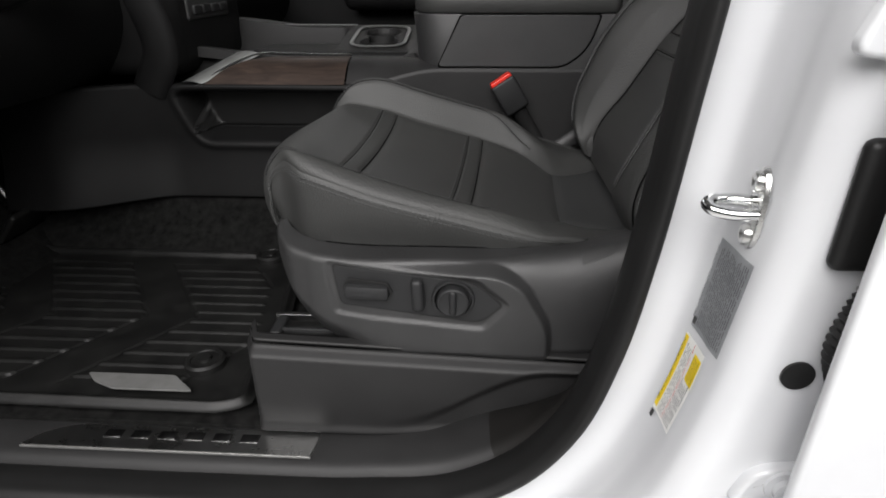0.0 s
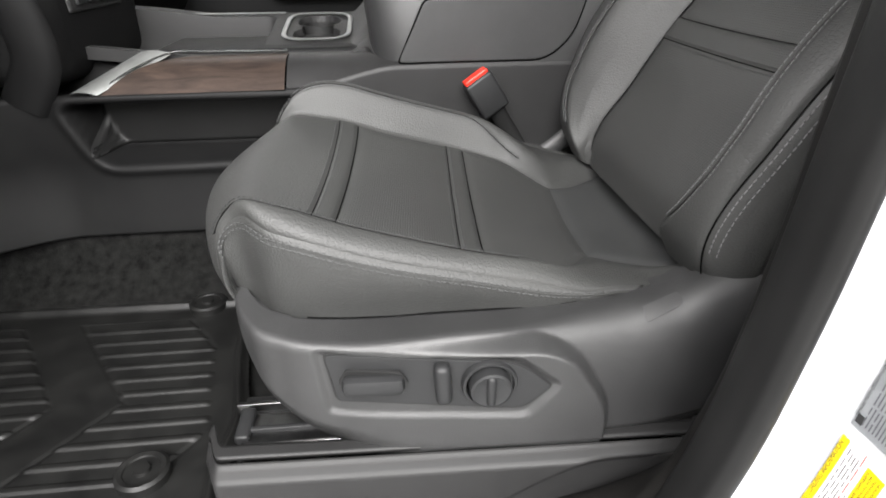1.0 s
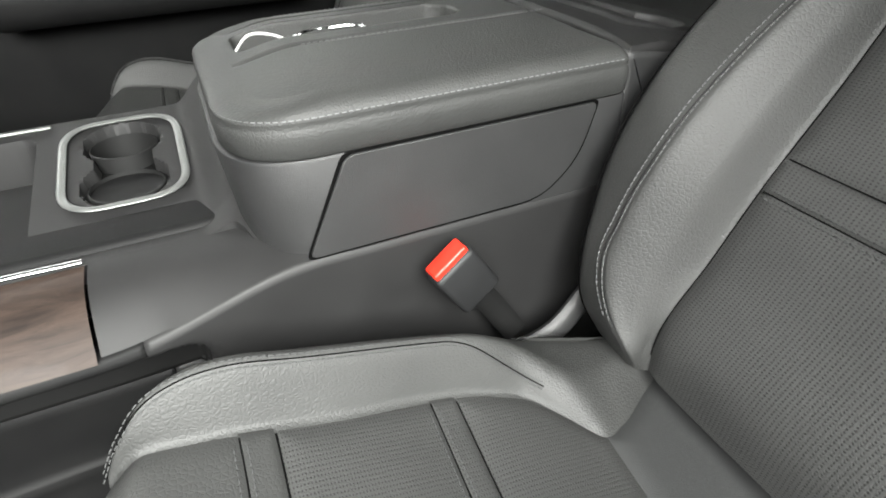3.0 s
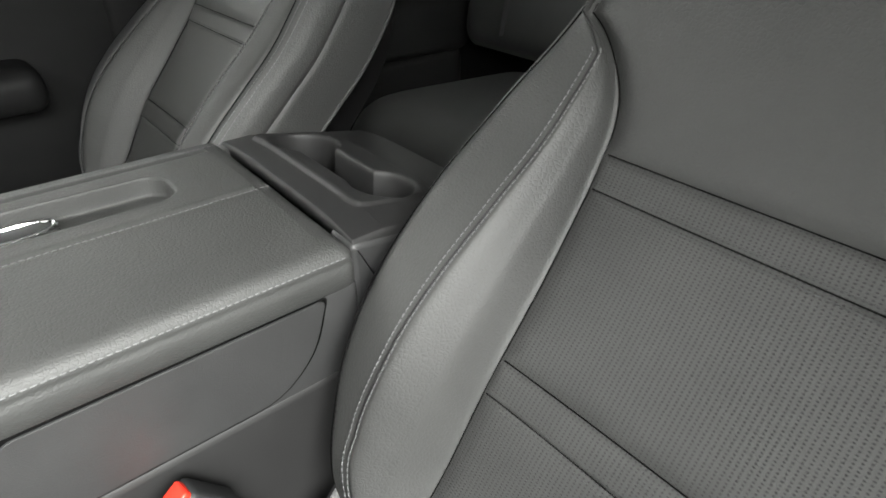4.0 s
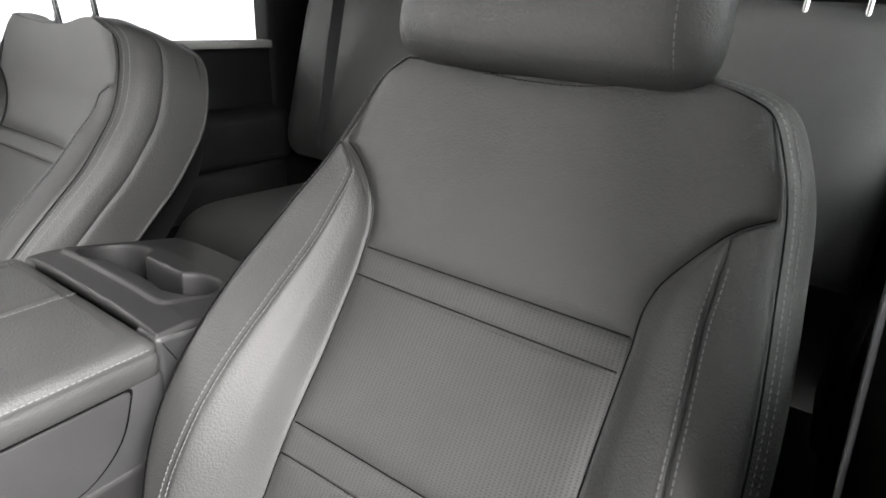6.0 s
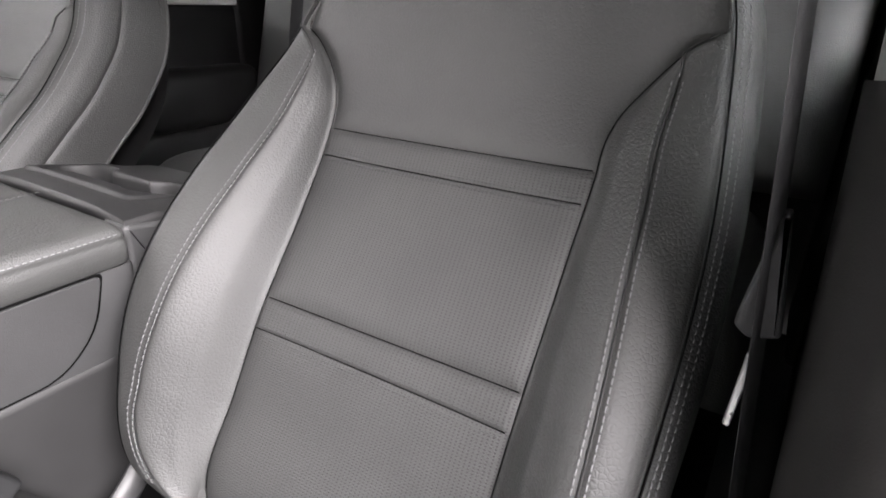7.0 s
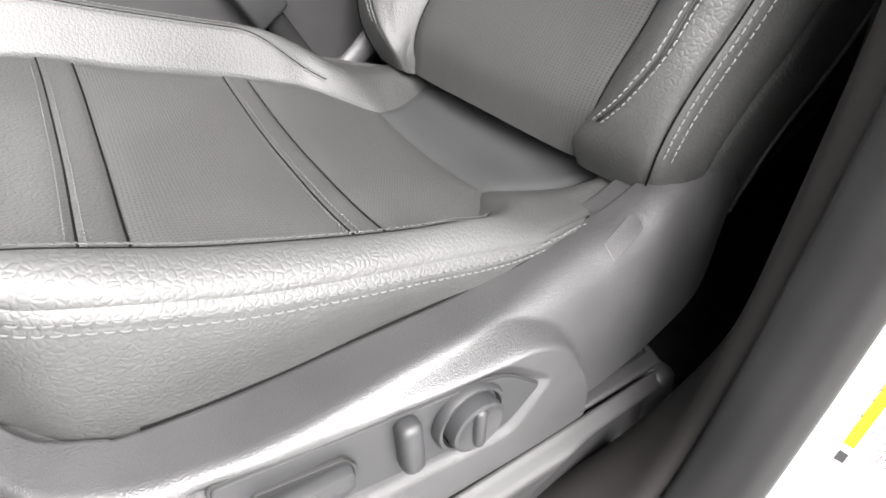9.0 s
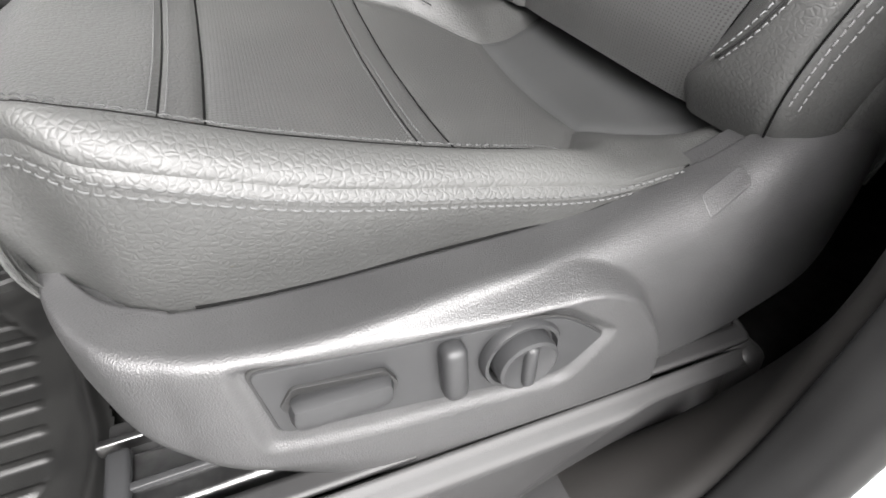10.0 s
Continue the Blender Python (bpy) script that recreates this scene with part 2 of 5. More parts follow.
def padded(p, rolls, depth=0.006, width=0.009, flip=False, swell=0.0, sewn=""):
    """A panel of upholstery from a grid of points: its edges named in rolls (u0 u1 v0 v1) dip into their seams; those in sewn dip only a little."""
    nu, nv, _ = p.shape
    du = np.zeros((nu, nv))
    du[1:] = np.cumsum(np.linalg.norm(np.diff(p, axis=0), axis=2), axis=0)
    dv = np.zeros((nu, nv))
    dv[:, 1:] = np.cumsum(np.linalg.norm(np.diff(p, axis=1), axis=2), axis=1)
    far = {"u0": du, "u1": du[-1:] - du, "v0": dv, "v1": dv[:, -1:] - dv}
    push, open_part = np.zeros((nu, nv)), np.ones((nu, nv))
    for edge in rolls.split():
        if edge in sewn:
            push = np.minimum(push, -0.0016 * np.exp(-((far[edge] / 0.0032) ** 2)))
            open_part = open_part * (1 - np.exp(-((far[edge] / 0.02) ** 2)))
        else:
            push = np.minimum(push, -depth * np.exp(-((far[edge] / width) ** 1.3)))
            open_part = open_part * (1 - np.exp(-((far[edge] / (4 * width)) ** 2)))
    push = push + swell * open_part
    n = grid_normals(p) * (-1 if flip else 1)
    q = p + n * push[..., None]
    uv = np.stack([du - du[-1:] / 2, dv - dv[:, -1:] / 2], axis=2).reshape(-1, 2)
    return q.reshape(-1, 3), grid_faces(nu, nv, not flip), uv


def stitches(path, normals, length=0.0043, gap=0.0017, size=0.00058):
    """A row of thread stitches along a path of points."""
    path, normals = np.array(path, float), np.array(normals, float)
    step = np.linalg.norm(np.diff(path, axis=0), axis=1)
    k = np.concatenate([[0], np.cumsum(step)])
    vs, fs = [], []
    t = 0.0
    while t + length < k[-1]:
        a, b = [np.array([np.interp(v, k, path[:, c]) for c in range(3)]) for v in (t, t + length)]
        n = np.array([np.interp(t, k, normals[:, c]) for c in range(3)])
        n /= np.linalg.norm(n)
        d = (b - a) / max(np.linalg.norm(b - a), 1e-9)
        s = np.cross(d, n)
        base = len(vs)
        for c, lift in ((a, -0.3), (a + d * length * 0.25, 1.0), (b - d * length * 0.25, 1.0), (b, -0.3)):
            for dx, dn in ((-1, 0), (0, 1), (1, 0)):
                vs.append(c + s * dx * size + n * (dn * size * 1.2 + lift * size * 0.7))
        for i in range(3):
            for j in range(2):
                q = base + i * 3 + j
                fs.append((q, q + 1, q + 4, q + 3))
        t += length + gap
    return vs, fs


def rbox(cx, cy, cz, sx, sy, sz, r=0.004, seg=3):
    """A box with rounded edges, by its middle and size."""
    bm = bmesh.new()
    bmesh.ops.create_cube(bm, size=1.0, matrix=Matrix.Translation((cx, cy, cz)) @ Matrix.Diagonal((sx, sy, sz, 1)))
    if r > 0:
        bmesh.ops.bevel(bm, geom=bm.edges[:], offset=min(r, 0.49 * min(sx, sy, sz)), segments=seg, profile=0.5, affect="EDGES")
    return bm


def turned(bm, m):
    bm.transform(m)
    return bm


def rounded(points, r, seg=5):
    """A polygon with its corners rounded."""
    out, n = [], len(points)
    for i in range(n):
        a, b, c = [np.array(points[(i + d) % n], float) for d in (-1, 0, 1)]
        ri = r[i] if isinstance(r, (list, tuple)) else r
        ua, uc = (a - b) / np.linalg.norm(a - b), (c - b) / np.linalg.norm(c - b)
        reach = min(ri, 0.45 * np.linalg.norm(a - b), 0.45 * np.linalg.norm(c - b))
        for k in range(seg + 1):
            t = k / seg
            out.append(tuple((1 - t) ** 2 * (b + ua * reach) + 2 * t * (1 - t) * b + t * t * (b + uc * reach)))
    return out


def slab(outline, place, depth, bevel=0.002, seg=2):
    """An outline (2D) pushed out to a slab: place(a, b, d) gives the point at depth d; its front edge is rounded."""
    bm = bmesh.new()
    o = np.array(outline, float)
    mid = o.mean(axis=0)
    rings = [(0.0, 0.0)] + [(bevel * (1 - math.cos(k / seg * math.pi / 2)), depth - bevel * (1 - math.sin(k / seg * math.pi / 2))) for k in range(seg + 1)] + [(bevel * 1.03, depth), (bevel * 1.08, depth)]
    nrm = []
    n = len(o)
    for i in range(n):
        t = o[(i + 1) % n] - o[i - 1]
        v = np.array([t[1], -t[0]])
        v /= max(np.linalg.norm(v), 1e-9)
        nrm.append(v if np.dot(v, mid - o[i]) > 0 else -v)
    loops = []
    for inset, d in rings:
        loops.append([bm.verts.new(place(*(o[i] + nrm[i] * inset), d)) for i in range(n)])
    for a, b in zip(loops, loops[1:]):
        for i in range(n):
            bm.faces.new((a[i], a[(i + 1) % n], b[(i + 1) % n], b[i]))
    bm.faces.new(loops[-1])
    bm.faces.new(loops[0][::-1])
    return bm


def tube(points, radius, n=10, up=(0, 0, 1), flat=1.0, smooth_points=0):
    """A rod along points; flat squeezes its section into a strap."""
    p = np.array(points, float)
    if smooth_points:
        p = curve_of(p)(np.linspace(0, 1, smooth_points))
    t = np.gradient(p, axis=0)
    t /= np.linalg.norm(t, axis=1, keepdims=True)
    vs = []
    for q, d in zip(p, t):
        a = np.cross(d, up)
        a /= max(np.linalg.norm(a), 1e-9)
        b = np.cross(a, d)
        for k in range(n):
            c = 2 * math.pi * k / n
            vs.append(q + radius * (math.cos(c) * a + flat * math.sin(c) * b))
    fs = grid_faces(len(p), n, False, True)
    fs += [tuple(range(n))[::-1], tuple(range((len(p) - 1) * n, len(p) * n))]
    return vs, fs


def lathe(profile, centre, axis, n=40):
    """A turned body: profile of (radius, height along axis)."""
    ax = Vector(axis).normalized()
    a = ax.orthogonal().normalized()
    b = ax.cross(a)
    c0 = Vector(centre)
    vs = [c0 + ax * h + (a * math.cos(2 * math.pi * k / n) + b * math.sin(2 * math.pi * k / n)) * r for r, h in profile for k in range(n)]
    fs = grid_faces(len(profile), n, False, True)
    fs += [tuple(range(n))[::-1], tuple(range((len(profile) - 1) * n, len(profile) * n))]
    return vs, fs


def loft(sections, close=False, flip=False, caps=False):
    p = np.array(sections, float)
    nu, nv, _ = p.shape
    fs = grid_faces(nu, nv, flip, close)
    if caps:
        fs += [tuple(range(nv)), tuple(range((nu - 1) * nv, nu * nv))[::-1]]
    return p.reshape(-1, 3), fs


def thick_sheet(p, offset):
    """A grid of points made into a closed body of some thickness (offset: a vector or a grid of vectors)."""
    p = np.array(p, float)
    nu, nv, _ = p.shape
    q = p + np.asarray(offset, float)
    vs = np.concatenate([p.reshape(-1, 3), q.reshape(-1, 3)])
    m = nu * nv
    fs = grid_faces(nu, nv) + [tuple(m + i for i in f[::-1]) for f in grid_faces(nu, nv)]
    rim = [i * nv for i in range(nu)] + [(nu - 1) * nv + j for j in range(1, nv)] + [i * nv + nv - 1 for i in range(nu - 2, -1, -1)] + [j for j in range(nv - 2, 0, -1)]
    for a, b in zip(rim, rim[1:] + rim[:1]):
        fs.append((a, b, m + b, m + a))
    return vs, fs


# ---- front seats ----
CUSHION_LINE = curve_of([(-0.262, 0.84), (-0.296, 0.88), (-0.317, 0.922), (-0.310, 0.957), (-0.271, 0.978), (-0.20, 0.967),
                         (-0.12, 0.941), (-0.03, 0.915), (0.06, 0.892), (0.13, 0.876), (0.19, 0.874), (0.25, 0.890)])
CUSHION_W1 = along([-0.325, -0.27, -0.21, -0.12, 0.04, 0.075, 0.10, 0.125, 0.15, 0.20, 0.25], [0.180, 0.180, 0.178, 0.177, 0.172, 0.160, 0.135, 0.106, 0.112, 0.138, 0.155])
CUSHION_W3 = along([-0.325, -0.28, -0.24, -0.19, -0.12, 0.02, 0.10, 0.23], [0.192, 0.198, 0.216, 0.231, 0.235, 0.229, 0.222, 0.20])
CUSHION_HEM = along([-0.33, -0.25, -0.10, 0.06, 0.15, 0.23], [0.893, 0.890, 0.888, 0.890, 0.885, 0.88])
CUSHION_EDGE = along([-0.33, -0.25, -0.19, -0.11, -0.03, 0.06, 0.13, 0.17, 0.23], [0.008, 0.014, 0.018, 0.020, 0.022, 0.021, 0.029, 0.024, 0.01])


def across(knots, v):
    """Points between the knots of each section, v counted in knots from the first; never overshoots a knot."""
    h = np.maximum(np.linalg.norm(np.diff(knots, axis=1), axis=2), 1e-5)[..., None]
    d = np.diff(knots, axis=1) / h
    tan = np.zeros_like(knots)
    a, b = d[:, :-1], d[:, 1:]
    ha, hb = h[:, :-1], h[:, 1:]
    wa, wb = 2 * hb + ha, hb + 2 * ha
    with np.errstate(divide="ignore", invalid="ignore"):
        mean = (wa + wb) / (wa / a + wb / b)
    tan[:, 1:-1] = np.where(a * b > 1e-12, mean, 0.0)
    tan[:, 0], tan[:, -1] = d[:, 0], d[:, -1]
    v = np.asarray(v, float)
    i = np.clip(np.floor(v).astype(int), 0, knots.shape[1] - 2)
    u = (v - i)[None, :, None]
    hh = h[:, i]
    return ((1 + 2 * u) * (1 - u) ** 2 * knots[:, i] + u * (1 - u) ** 2 * hh * tan[:, i]
            + u * u * (3 - 2 * u) * knots[:, i + 1] + u * u * (u - 1) * hh * tan[:, i + 1])


def cushion_knots(s, dx, yc):
    c = CUSHION_LINE(s)
    cx, cz = c[:, 0], c[:, 1]
    nose = 1 - smoothstep(0.14, 0.36, s)
    low = 1 - smoothstep(0.08, 0.22, s)
    w1 = CUSHION_W1(cx)
    w3 = np.where(s < 0.16, 0.192, CUSHION_W3(cx))
    w1 = np.minimum(w1, w3 - 0.008)
    w2 = (0.42 * w1 + 0.58 * w3)
    rear = smoothstep(0.02, 0.16, cx)
    edge = CUSHION_EDGE(cx) * (1 - low)
    hem = CUSHION_HEM(cx) * (1 - low) + (cz - 0.004) * low
    rows = []
    for sign, order in ((-1, (4, 3, 2, 1)), (1, (0, 1, 2, 3, 4))):
        tall = 1.0 if sign < 0 else 1.0 + 0.75 * smoothstep(0.20, 0.42, s) * (1 - 0.8 * rear)
        table = ((0 * s, 0 * s), (w1, 0.013 * (1 - nose) * (1 - 0.5 * rear) * (0.5 + 0.5 * tall)),
                 (w2, (0.038 * (1 - nose) + 0.010 * nose) * (1 - 0.35 * rear) * (1 - low) * tall), (w3, edge * tall))
        half = [(w, cx + 0.062 * (w / 0.2) ** 3 * nose, cz + dz) for w, dz in table]
        half.append((w3 - 0.016 + 0.010 * smoothstep(-0.05, 0.06, cx) - 0.004 * nose, half[3][1] + 0.004 * nose, np.minimum(hem, half[3][2] - 0.006)))
        for k in order:
            w, x, z = half[k]
            skew = 0.055 * sign * np.minimum(w, 0.17) * smoothstep(-0.27, -0.10, cx)
            rows.append(np.stack([x + dx + skew, yc + sign * w, z], axis=1))
    return np.stack(rows, axis=1)


def cushion_s(x):
    """Where along the cushion's middle line it has come back to x."""
    s = np.linspace(0.25, 1, 800)
    return float(np.interp(x, CUSHION_LINE(s)[:, 0], s))


BACK_LINE = curve_of([(0.200, 0.905), (0.205, 0.945), (0.253, 1.020), (0.308, 1.108), (0.374, 1.186), (0.436, 1.262), (0.468, 1.330),
                      (0.481, 1.396), (0.488, 1.451)])
LEAN_BACK = radians(22.0)
BACK_W1 = along([0.0, 0.04, 0.24, 0.425, 0.466, 0.485, 0.50, 0.52, 0.54, 0.556, 0.60], [0.140, 0.142, 0.146, 0.144, 0.145, 0.151, 0.160, 0.176, 0.198, 0.224, 0.224])
BACK_W1_INNER = along([0.0, 0.2, 0.24, 0.43, 0.47, 0.52, 0.64], [0.0, -0.004, -0.004, 0.014, 0.018, 0.018, 0.012])
BACK_W4 = along([0.0, 0.04, 0.10, 0.18, 0.28, 0.40, 0.50, 0.55, 0.58, 0.60, 0.615, 0.63, 0.64], [0.215, 0.228, 0.242, 0.250, 0.252, 0.246, 0.234, 0.226, 0.219, 0.213, 0.208, 0.201, 0.194])
BACK_TOP = along([0.0, 0.05, 0.075, 0.098, 0.115, 0.15, 0.175, 0.19, 0.20, 0.26], [0.005, 0.007, 0.012, 0.023, 0.029, 0.030, 0.021, 0.009, -0.001, -0.003])
BACK_W4_INNER = along([0.0, 0.55, 0.58, 0.60, 0.615, 0.63, 0.66], [0.0, 0.0, 0.008, 0.018, 0.027, 0.042, 0.05])
BACK_W3 = along([0.0, 0.03, 0.042, 0.055, 0.075, 0.12, 0.2, 0.35, 0.46, 0.53, 0.66], [0.148, 0.153, 0.172, 0.190, 0.207, 0.218, 0.219, 0.205, 0.195, 0.193, 0.16])
BACK_W3_INNER = along([0.0, 0.05, 0.12, 0.35, 0.5, 0.66], [0.0, 0.004, 0.014, 0.012, 0.004, 0.0])
BACK_H = along([0.0, 0.04, 0.09, 0.15, 0.28, 0.38, 0.46, 0.53, 0.58, 0.66, 0.8], [0.01, 0.034, 0.058, 0.070, 0.066, 0.052, 0.038, 0.014, 0.0, -0.012, -0.01])
_t = np.linspace(0, 1, 1200)
_p = BACK_LINE(_t)
BACK_S = np.concatenate([[0], np.cumsum(np.linalg.norm(np.diff(_p, axis=0), axis=1))])


def back_knots(t, dx, yc):
    t = np.asarray(t, float)
    c = BACK_LINE(t)
    s = np.interp(t, _t, BACK_S)
    e = BACK_LINE(np.clip(t + 0.01, 0, 1)) - BACK_LINE(np.clip(t - 0.01, 0, 1))
    e /= np.linalg.norm(e, axis=1, keepdims=True)
    nx, nz = -e[:, 1], e[:, 0]
    w4 = BACK_W4(s)
    h = BACK_H(s)
    rise = smoothstep(0.50, 0.62, s)
    puff = 0.013 + 0.008 * smoothstep(0.30, 0.48, s)
    rows = []
    for sign, order in ((-1, (6, 5, 4, 3, 2, 1)), (1, (0, 1, 2, 3, 4, 5, 6))):
        w4 = BACK_W4(s) - (BACK_W4_INNER(s) if sign > 0 else 0.0)
        w1 = np.minimum(BACK_W1(s) + (BACK_W1_INNER(s) if sign > 0 else 0.0), w4 - 0.006)
        w3 = np.clip(BACK_W3(s) - (BACK_W3_INNER(s) if sign > 0 else 0.0), w1 + 0.003, w4 - 0.003)
        w2 = 0.55 * w1 + 0.45 * w3
        half = [(0 * s, 0 * s, 0 * s), (w1, 0.08 * h, 0 * s), (w2, 0.60 * h, 0 * s), (w3, h, 0 * s), (w4, (0.84 if sign < 0 else 0.95) * h - 0.004, 0 * s),
                (w4 + puff, 0.45 * h, -0.034), (w4 + puff - 0.006, 0 * s, -0.105)]
        for k in order:
            w, dn, deep = half[k]
            shape = smoothstep(0.55, 0.639, s) * (1.0 if sign < 0 and k <= 4 else 0.0)
            up = rise * ((0.005 if sign < 0 else 0.002) + (0.020 if sign < 0 else 0.010) * smoothstep(0.03, 0.15, w) - 0.014 * smoothstep(0.18, 0.225, w))
            up = up * (1 - shape) + BACK_TOP(w) * shape
            x = c[:, 0] + nx * dn - 0.85 * deep + e[:, 0] * up
            z = c[:, 1] + nz * dn + 0.35 * deep + e[:, 1] * up
            rows.append(np.stack([x + dx, yc + sign * w, z], axis=1))
    return np.stack(rows, axis=1)


BACK_HUMP = along([0.0, 0.05, 0.075, 0.098, 0.12, 0.15, 0.175, 0.19, 0.26], [0.0, 0.001, 0.004, 0.010, 0.0145, 0.0135, 0.006, 0.0, 0.0])


def humped(p, t, yc):
    """The yoke's raised outer shoulder: rows of points at the places t along the middle line."""
    lift = BACK_HUMP(np.clip(yc - p[..., 1], 0, 0.26)) * smoothstep(0.53, 0.639, np.interp(t, _t, BACK_S))[:, None]
    return p + lift[..., None] * np.array([0.27, 0, 0.96])


def back_t(s):
    """Where along the backrest's middle line the length s is reached."""
    return float(np.interp(s, BACK_S, _t))


def seam_row(knots_at, s, v, dx, yc, side=0.0, lift=0.0):
    """Points and normals of a line on the upholstery: s along, v across, moved sideways by some millimetres."""
    k = knots_at(np.asarray(s, float), dx, yc)
    v = np.broadcast_to(np.asarray(v, float), (len(s),))
    e = 0.02
    p = np.stack([across(k[i:i + 1], v[i:i + 1])[0, 0] for i in range(len(s))])
    q = np.stack([across(k[i:i + 1], np.clip(v[i:i + 1] + e, 0, k.shape[1] - 1))[0, 0] for i in range(len(s))])
    r = np.stack([across(k[i:i + 1], np.clip(v[i:i + 1] - e, 0, k.shape[1] - 1))[0, 0] for i in range(len(s))])
    a = np.gradient(p, axis=0)
    b = q - r
    n = np.cross(a, b)
    n /= np.maximum(np.linalg.norm(n, axis=1, keepdims=True), 1e-9)
    b /= np.maximum(np.linalg.norm(b, axis=1, keepdims=True), 1e-9)
    return p + b * side + n * lift, n


def front_seat(label, dx, yc, group, raised=0.0):
    seat = thing("front_seat", (dx, yc, 0.70), label, "car seat", group)

    # cushion: middle panels between the cross seams, bolsters, side skirts
    def cushion_panel(name, sa, sb, va, vb, rolls, mat, text="", nu=60, nv=50, depth=0.006, width=0.009, swell=0.0, sewn=""):
        k = cushion_knots(np.linspace(sa, sb, nu), dx, yc)
        return part(name, padded(across(k, np.linspace(va, vb, nv)), rolls, depth, width, False, swell, sewn), mat, seat, text, 0)

    marks = [0.0, cushion_s(-0.178), cushion_s(-0.154), cushion_s(-0.025), cushion_s(0.000), cushion_s(0.127), 1.0]
    names = ["thigh_panel", "cushion_pleat", "cushion_insert", "cushion_pleat", "cushion_insert", "cushion_rear_panel"]
    mats = [LEATHER, LEATHER, LEATHER_HOLES, LEATHER_HOLES, LEATHER_HOLES, SMOOTH_VINYL]
    texts = ["smooth grained leather front edge", "", "perforated leather", "", "perforated leather", "plain smooth vinyl strip"]
    for i in range(6):
        rolls = "v0 v1" + (" u0" if i else "") + (" u1" if i < 5 else "")
        cushion_panel(names[i], marks[i], marks[i + 1], 3, 5, rolls, mats[i], texts[i], 110 if i in (0, 2, 4) else 34, 64,
                      0.003 if i in (1, 3) else 0.0045, 0.004 if i in (1, 3) else 0.010, 0.002 if i in (2, 4) else 0.0,
                      ("u1" if i in (0, 2) else "") + ("u0" if i in (1, 3) else ""))
    for va, vb in ((1, 3), (5, 7)):
        cushion_panel("cushion_bolster", 0.06, 1.0, va, vb, "v0 v1", LEATHER, "", 150, 34, 0.005, 0.008)
    for va, vb in ((0, 1), (7, 8)):
        cushion_panel("cushion_skirt", 0.0, 1.0, va, vb, "v1" if va == 0 else "v0", LEATHER, "", 130, 22, 0.004, 0.006)

    k = cushion_knots(np.linspace(0.05, 1, 80), dx, yc)
    base = across(k, np.linspace(1, 7, 90)) + np.array([0.003, 0, -0.0055])
    part("cushion_foam", (base.reshape(-1, 3), grid_faces(80, 90)), LEATHER, seat, "", 0)

    def sew(name, knots_at, s, v, side, mat=THREAD, lift=0.0009):
        p, n = seam_row(knots_at, s, v, dx, yc, side, lift)
        vs, fs = stitches(p, n)
        part(name, (vs, fs), mat, seat, "", 0)

    run = np.linspace(0.175, cushion_s(0.138), 150)
    for v, outward in ((1.0, -1), (7.0, 1)):
        sew("stitching", cushion_knots, run, v, outward * 0.0015, THREAD_DARK)
        sew("stitching", cushion_knots, run[:-14], v, outward * 0.0068, THREAD_DARK)
    inner = np.linspace(0.20, cushion_s(0.088), 120)
    bend = 1.5 * smoothstep(0.78, 1.0, np.linspace(0, 1, 120)) + (1 - smoothstep(0.0, 0.06, np.linspace(0, 1, 120)))
    for v, sign in ((2.15, 1), (5.85, -1)):
        vv = v + sign * 0.32 * bend
        sew("stitching", cushion_knots, inner, vv, 0.0038, THREAD_DARK, 0.0016)
        sew("stitching", cushion_knots, inner, vv, -0.0038, THREAD_DARK, 0.0016)
        # a near-black tube darkens the crease between the stitch rows
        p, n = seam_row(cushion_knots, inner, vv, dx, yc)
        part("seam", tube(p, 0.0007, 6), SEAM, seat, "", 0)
    for x in (-0.178, -0.025):
        for d in (-0.0045, 0.0045):
            k = cushion_knots(np.array([cushion_s(x + d)] * 2), dx, yc)
            vv = np.linspace(3.06, 4.94, 60)
            p = across(k, vv)[0]
            vs, fs = stitches(p + np.array([0, 0, 0.0008]), np.tile([0.2, 0, 1], (60, 1)))
            part("stitching", (vs, fs), THREAD_DARK, seat, "", 0)

    # backrest
    def back_panel(name, ta, tb, va, vb, rolls, mat, text="", nu=60, nv=50, depth=0.006, width=0.009, swell=0.0, sewn=""):
        k = back_knots(np.linspace(ta, tb, nu), dx, yc)
        return part(name, padded(humped(across(k, np.linspace(va, vb, nv)), np.linspace(ta, tb, nu), yc), rolls, depth, width, False, swell, sewn), mat, seat, text, 0)

    marks = [0.0, back_t(0.204), back_t(0.236), back_t(0.402), back_t(0.434), 1.0]
    names = ["backrest_insert", "backrest_pleat", "backrest_insert", "backrest_pleat", "backrest_yoke"]
    mats = [LEATHER_HOLES, LEATHER_HOLES, LEATHER_HOLES, LEATHER_HOLES, LEATHER]
    texts = ["perforated leather", "", "perforated leather", "", "wide grained leather yoke below the headrest"]
    for i in range(5):
        rolls = "v0 v1" + (" u0" if i else "") + (" u1" if i < 4 else "")
        back_panel(names[i], marks[i], marks[i + 1], 5, 7, rolls, mats[i], texts[i], 110 if i == 4 else (34 if i in (1, 3) else 90), 70,
                   0.0035 if i in (1, 3) else (0.006 if i == 4 else 0.005), 0.004 if i in (1, 3) else 0.010, 0.0015 if i in (0, 2) else 0.0,
                   ("u1" if i in (0, 2) else "") + ("u0" if i in (1, 3) else ""))
    for va, vb in ((3, 5), (7, 9)):
        back_panel("backrest_bolster", 0.0, back_t(0.556), va, vb, "v0 v1", LEATHER, "", 130, 44, 0.004, 0.006, 0.0, "v0" if va == 3 else "v1")
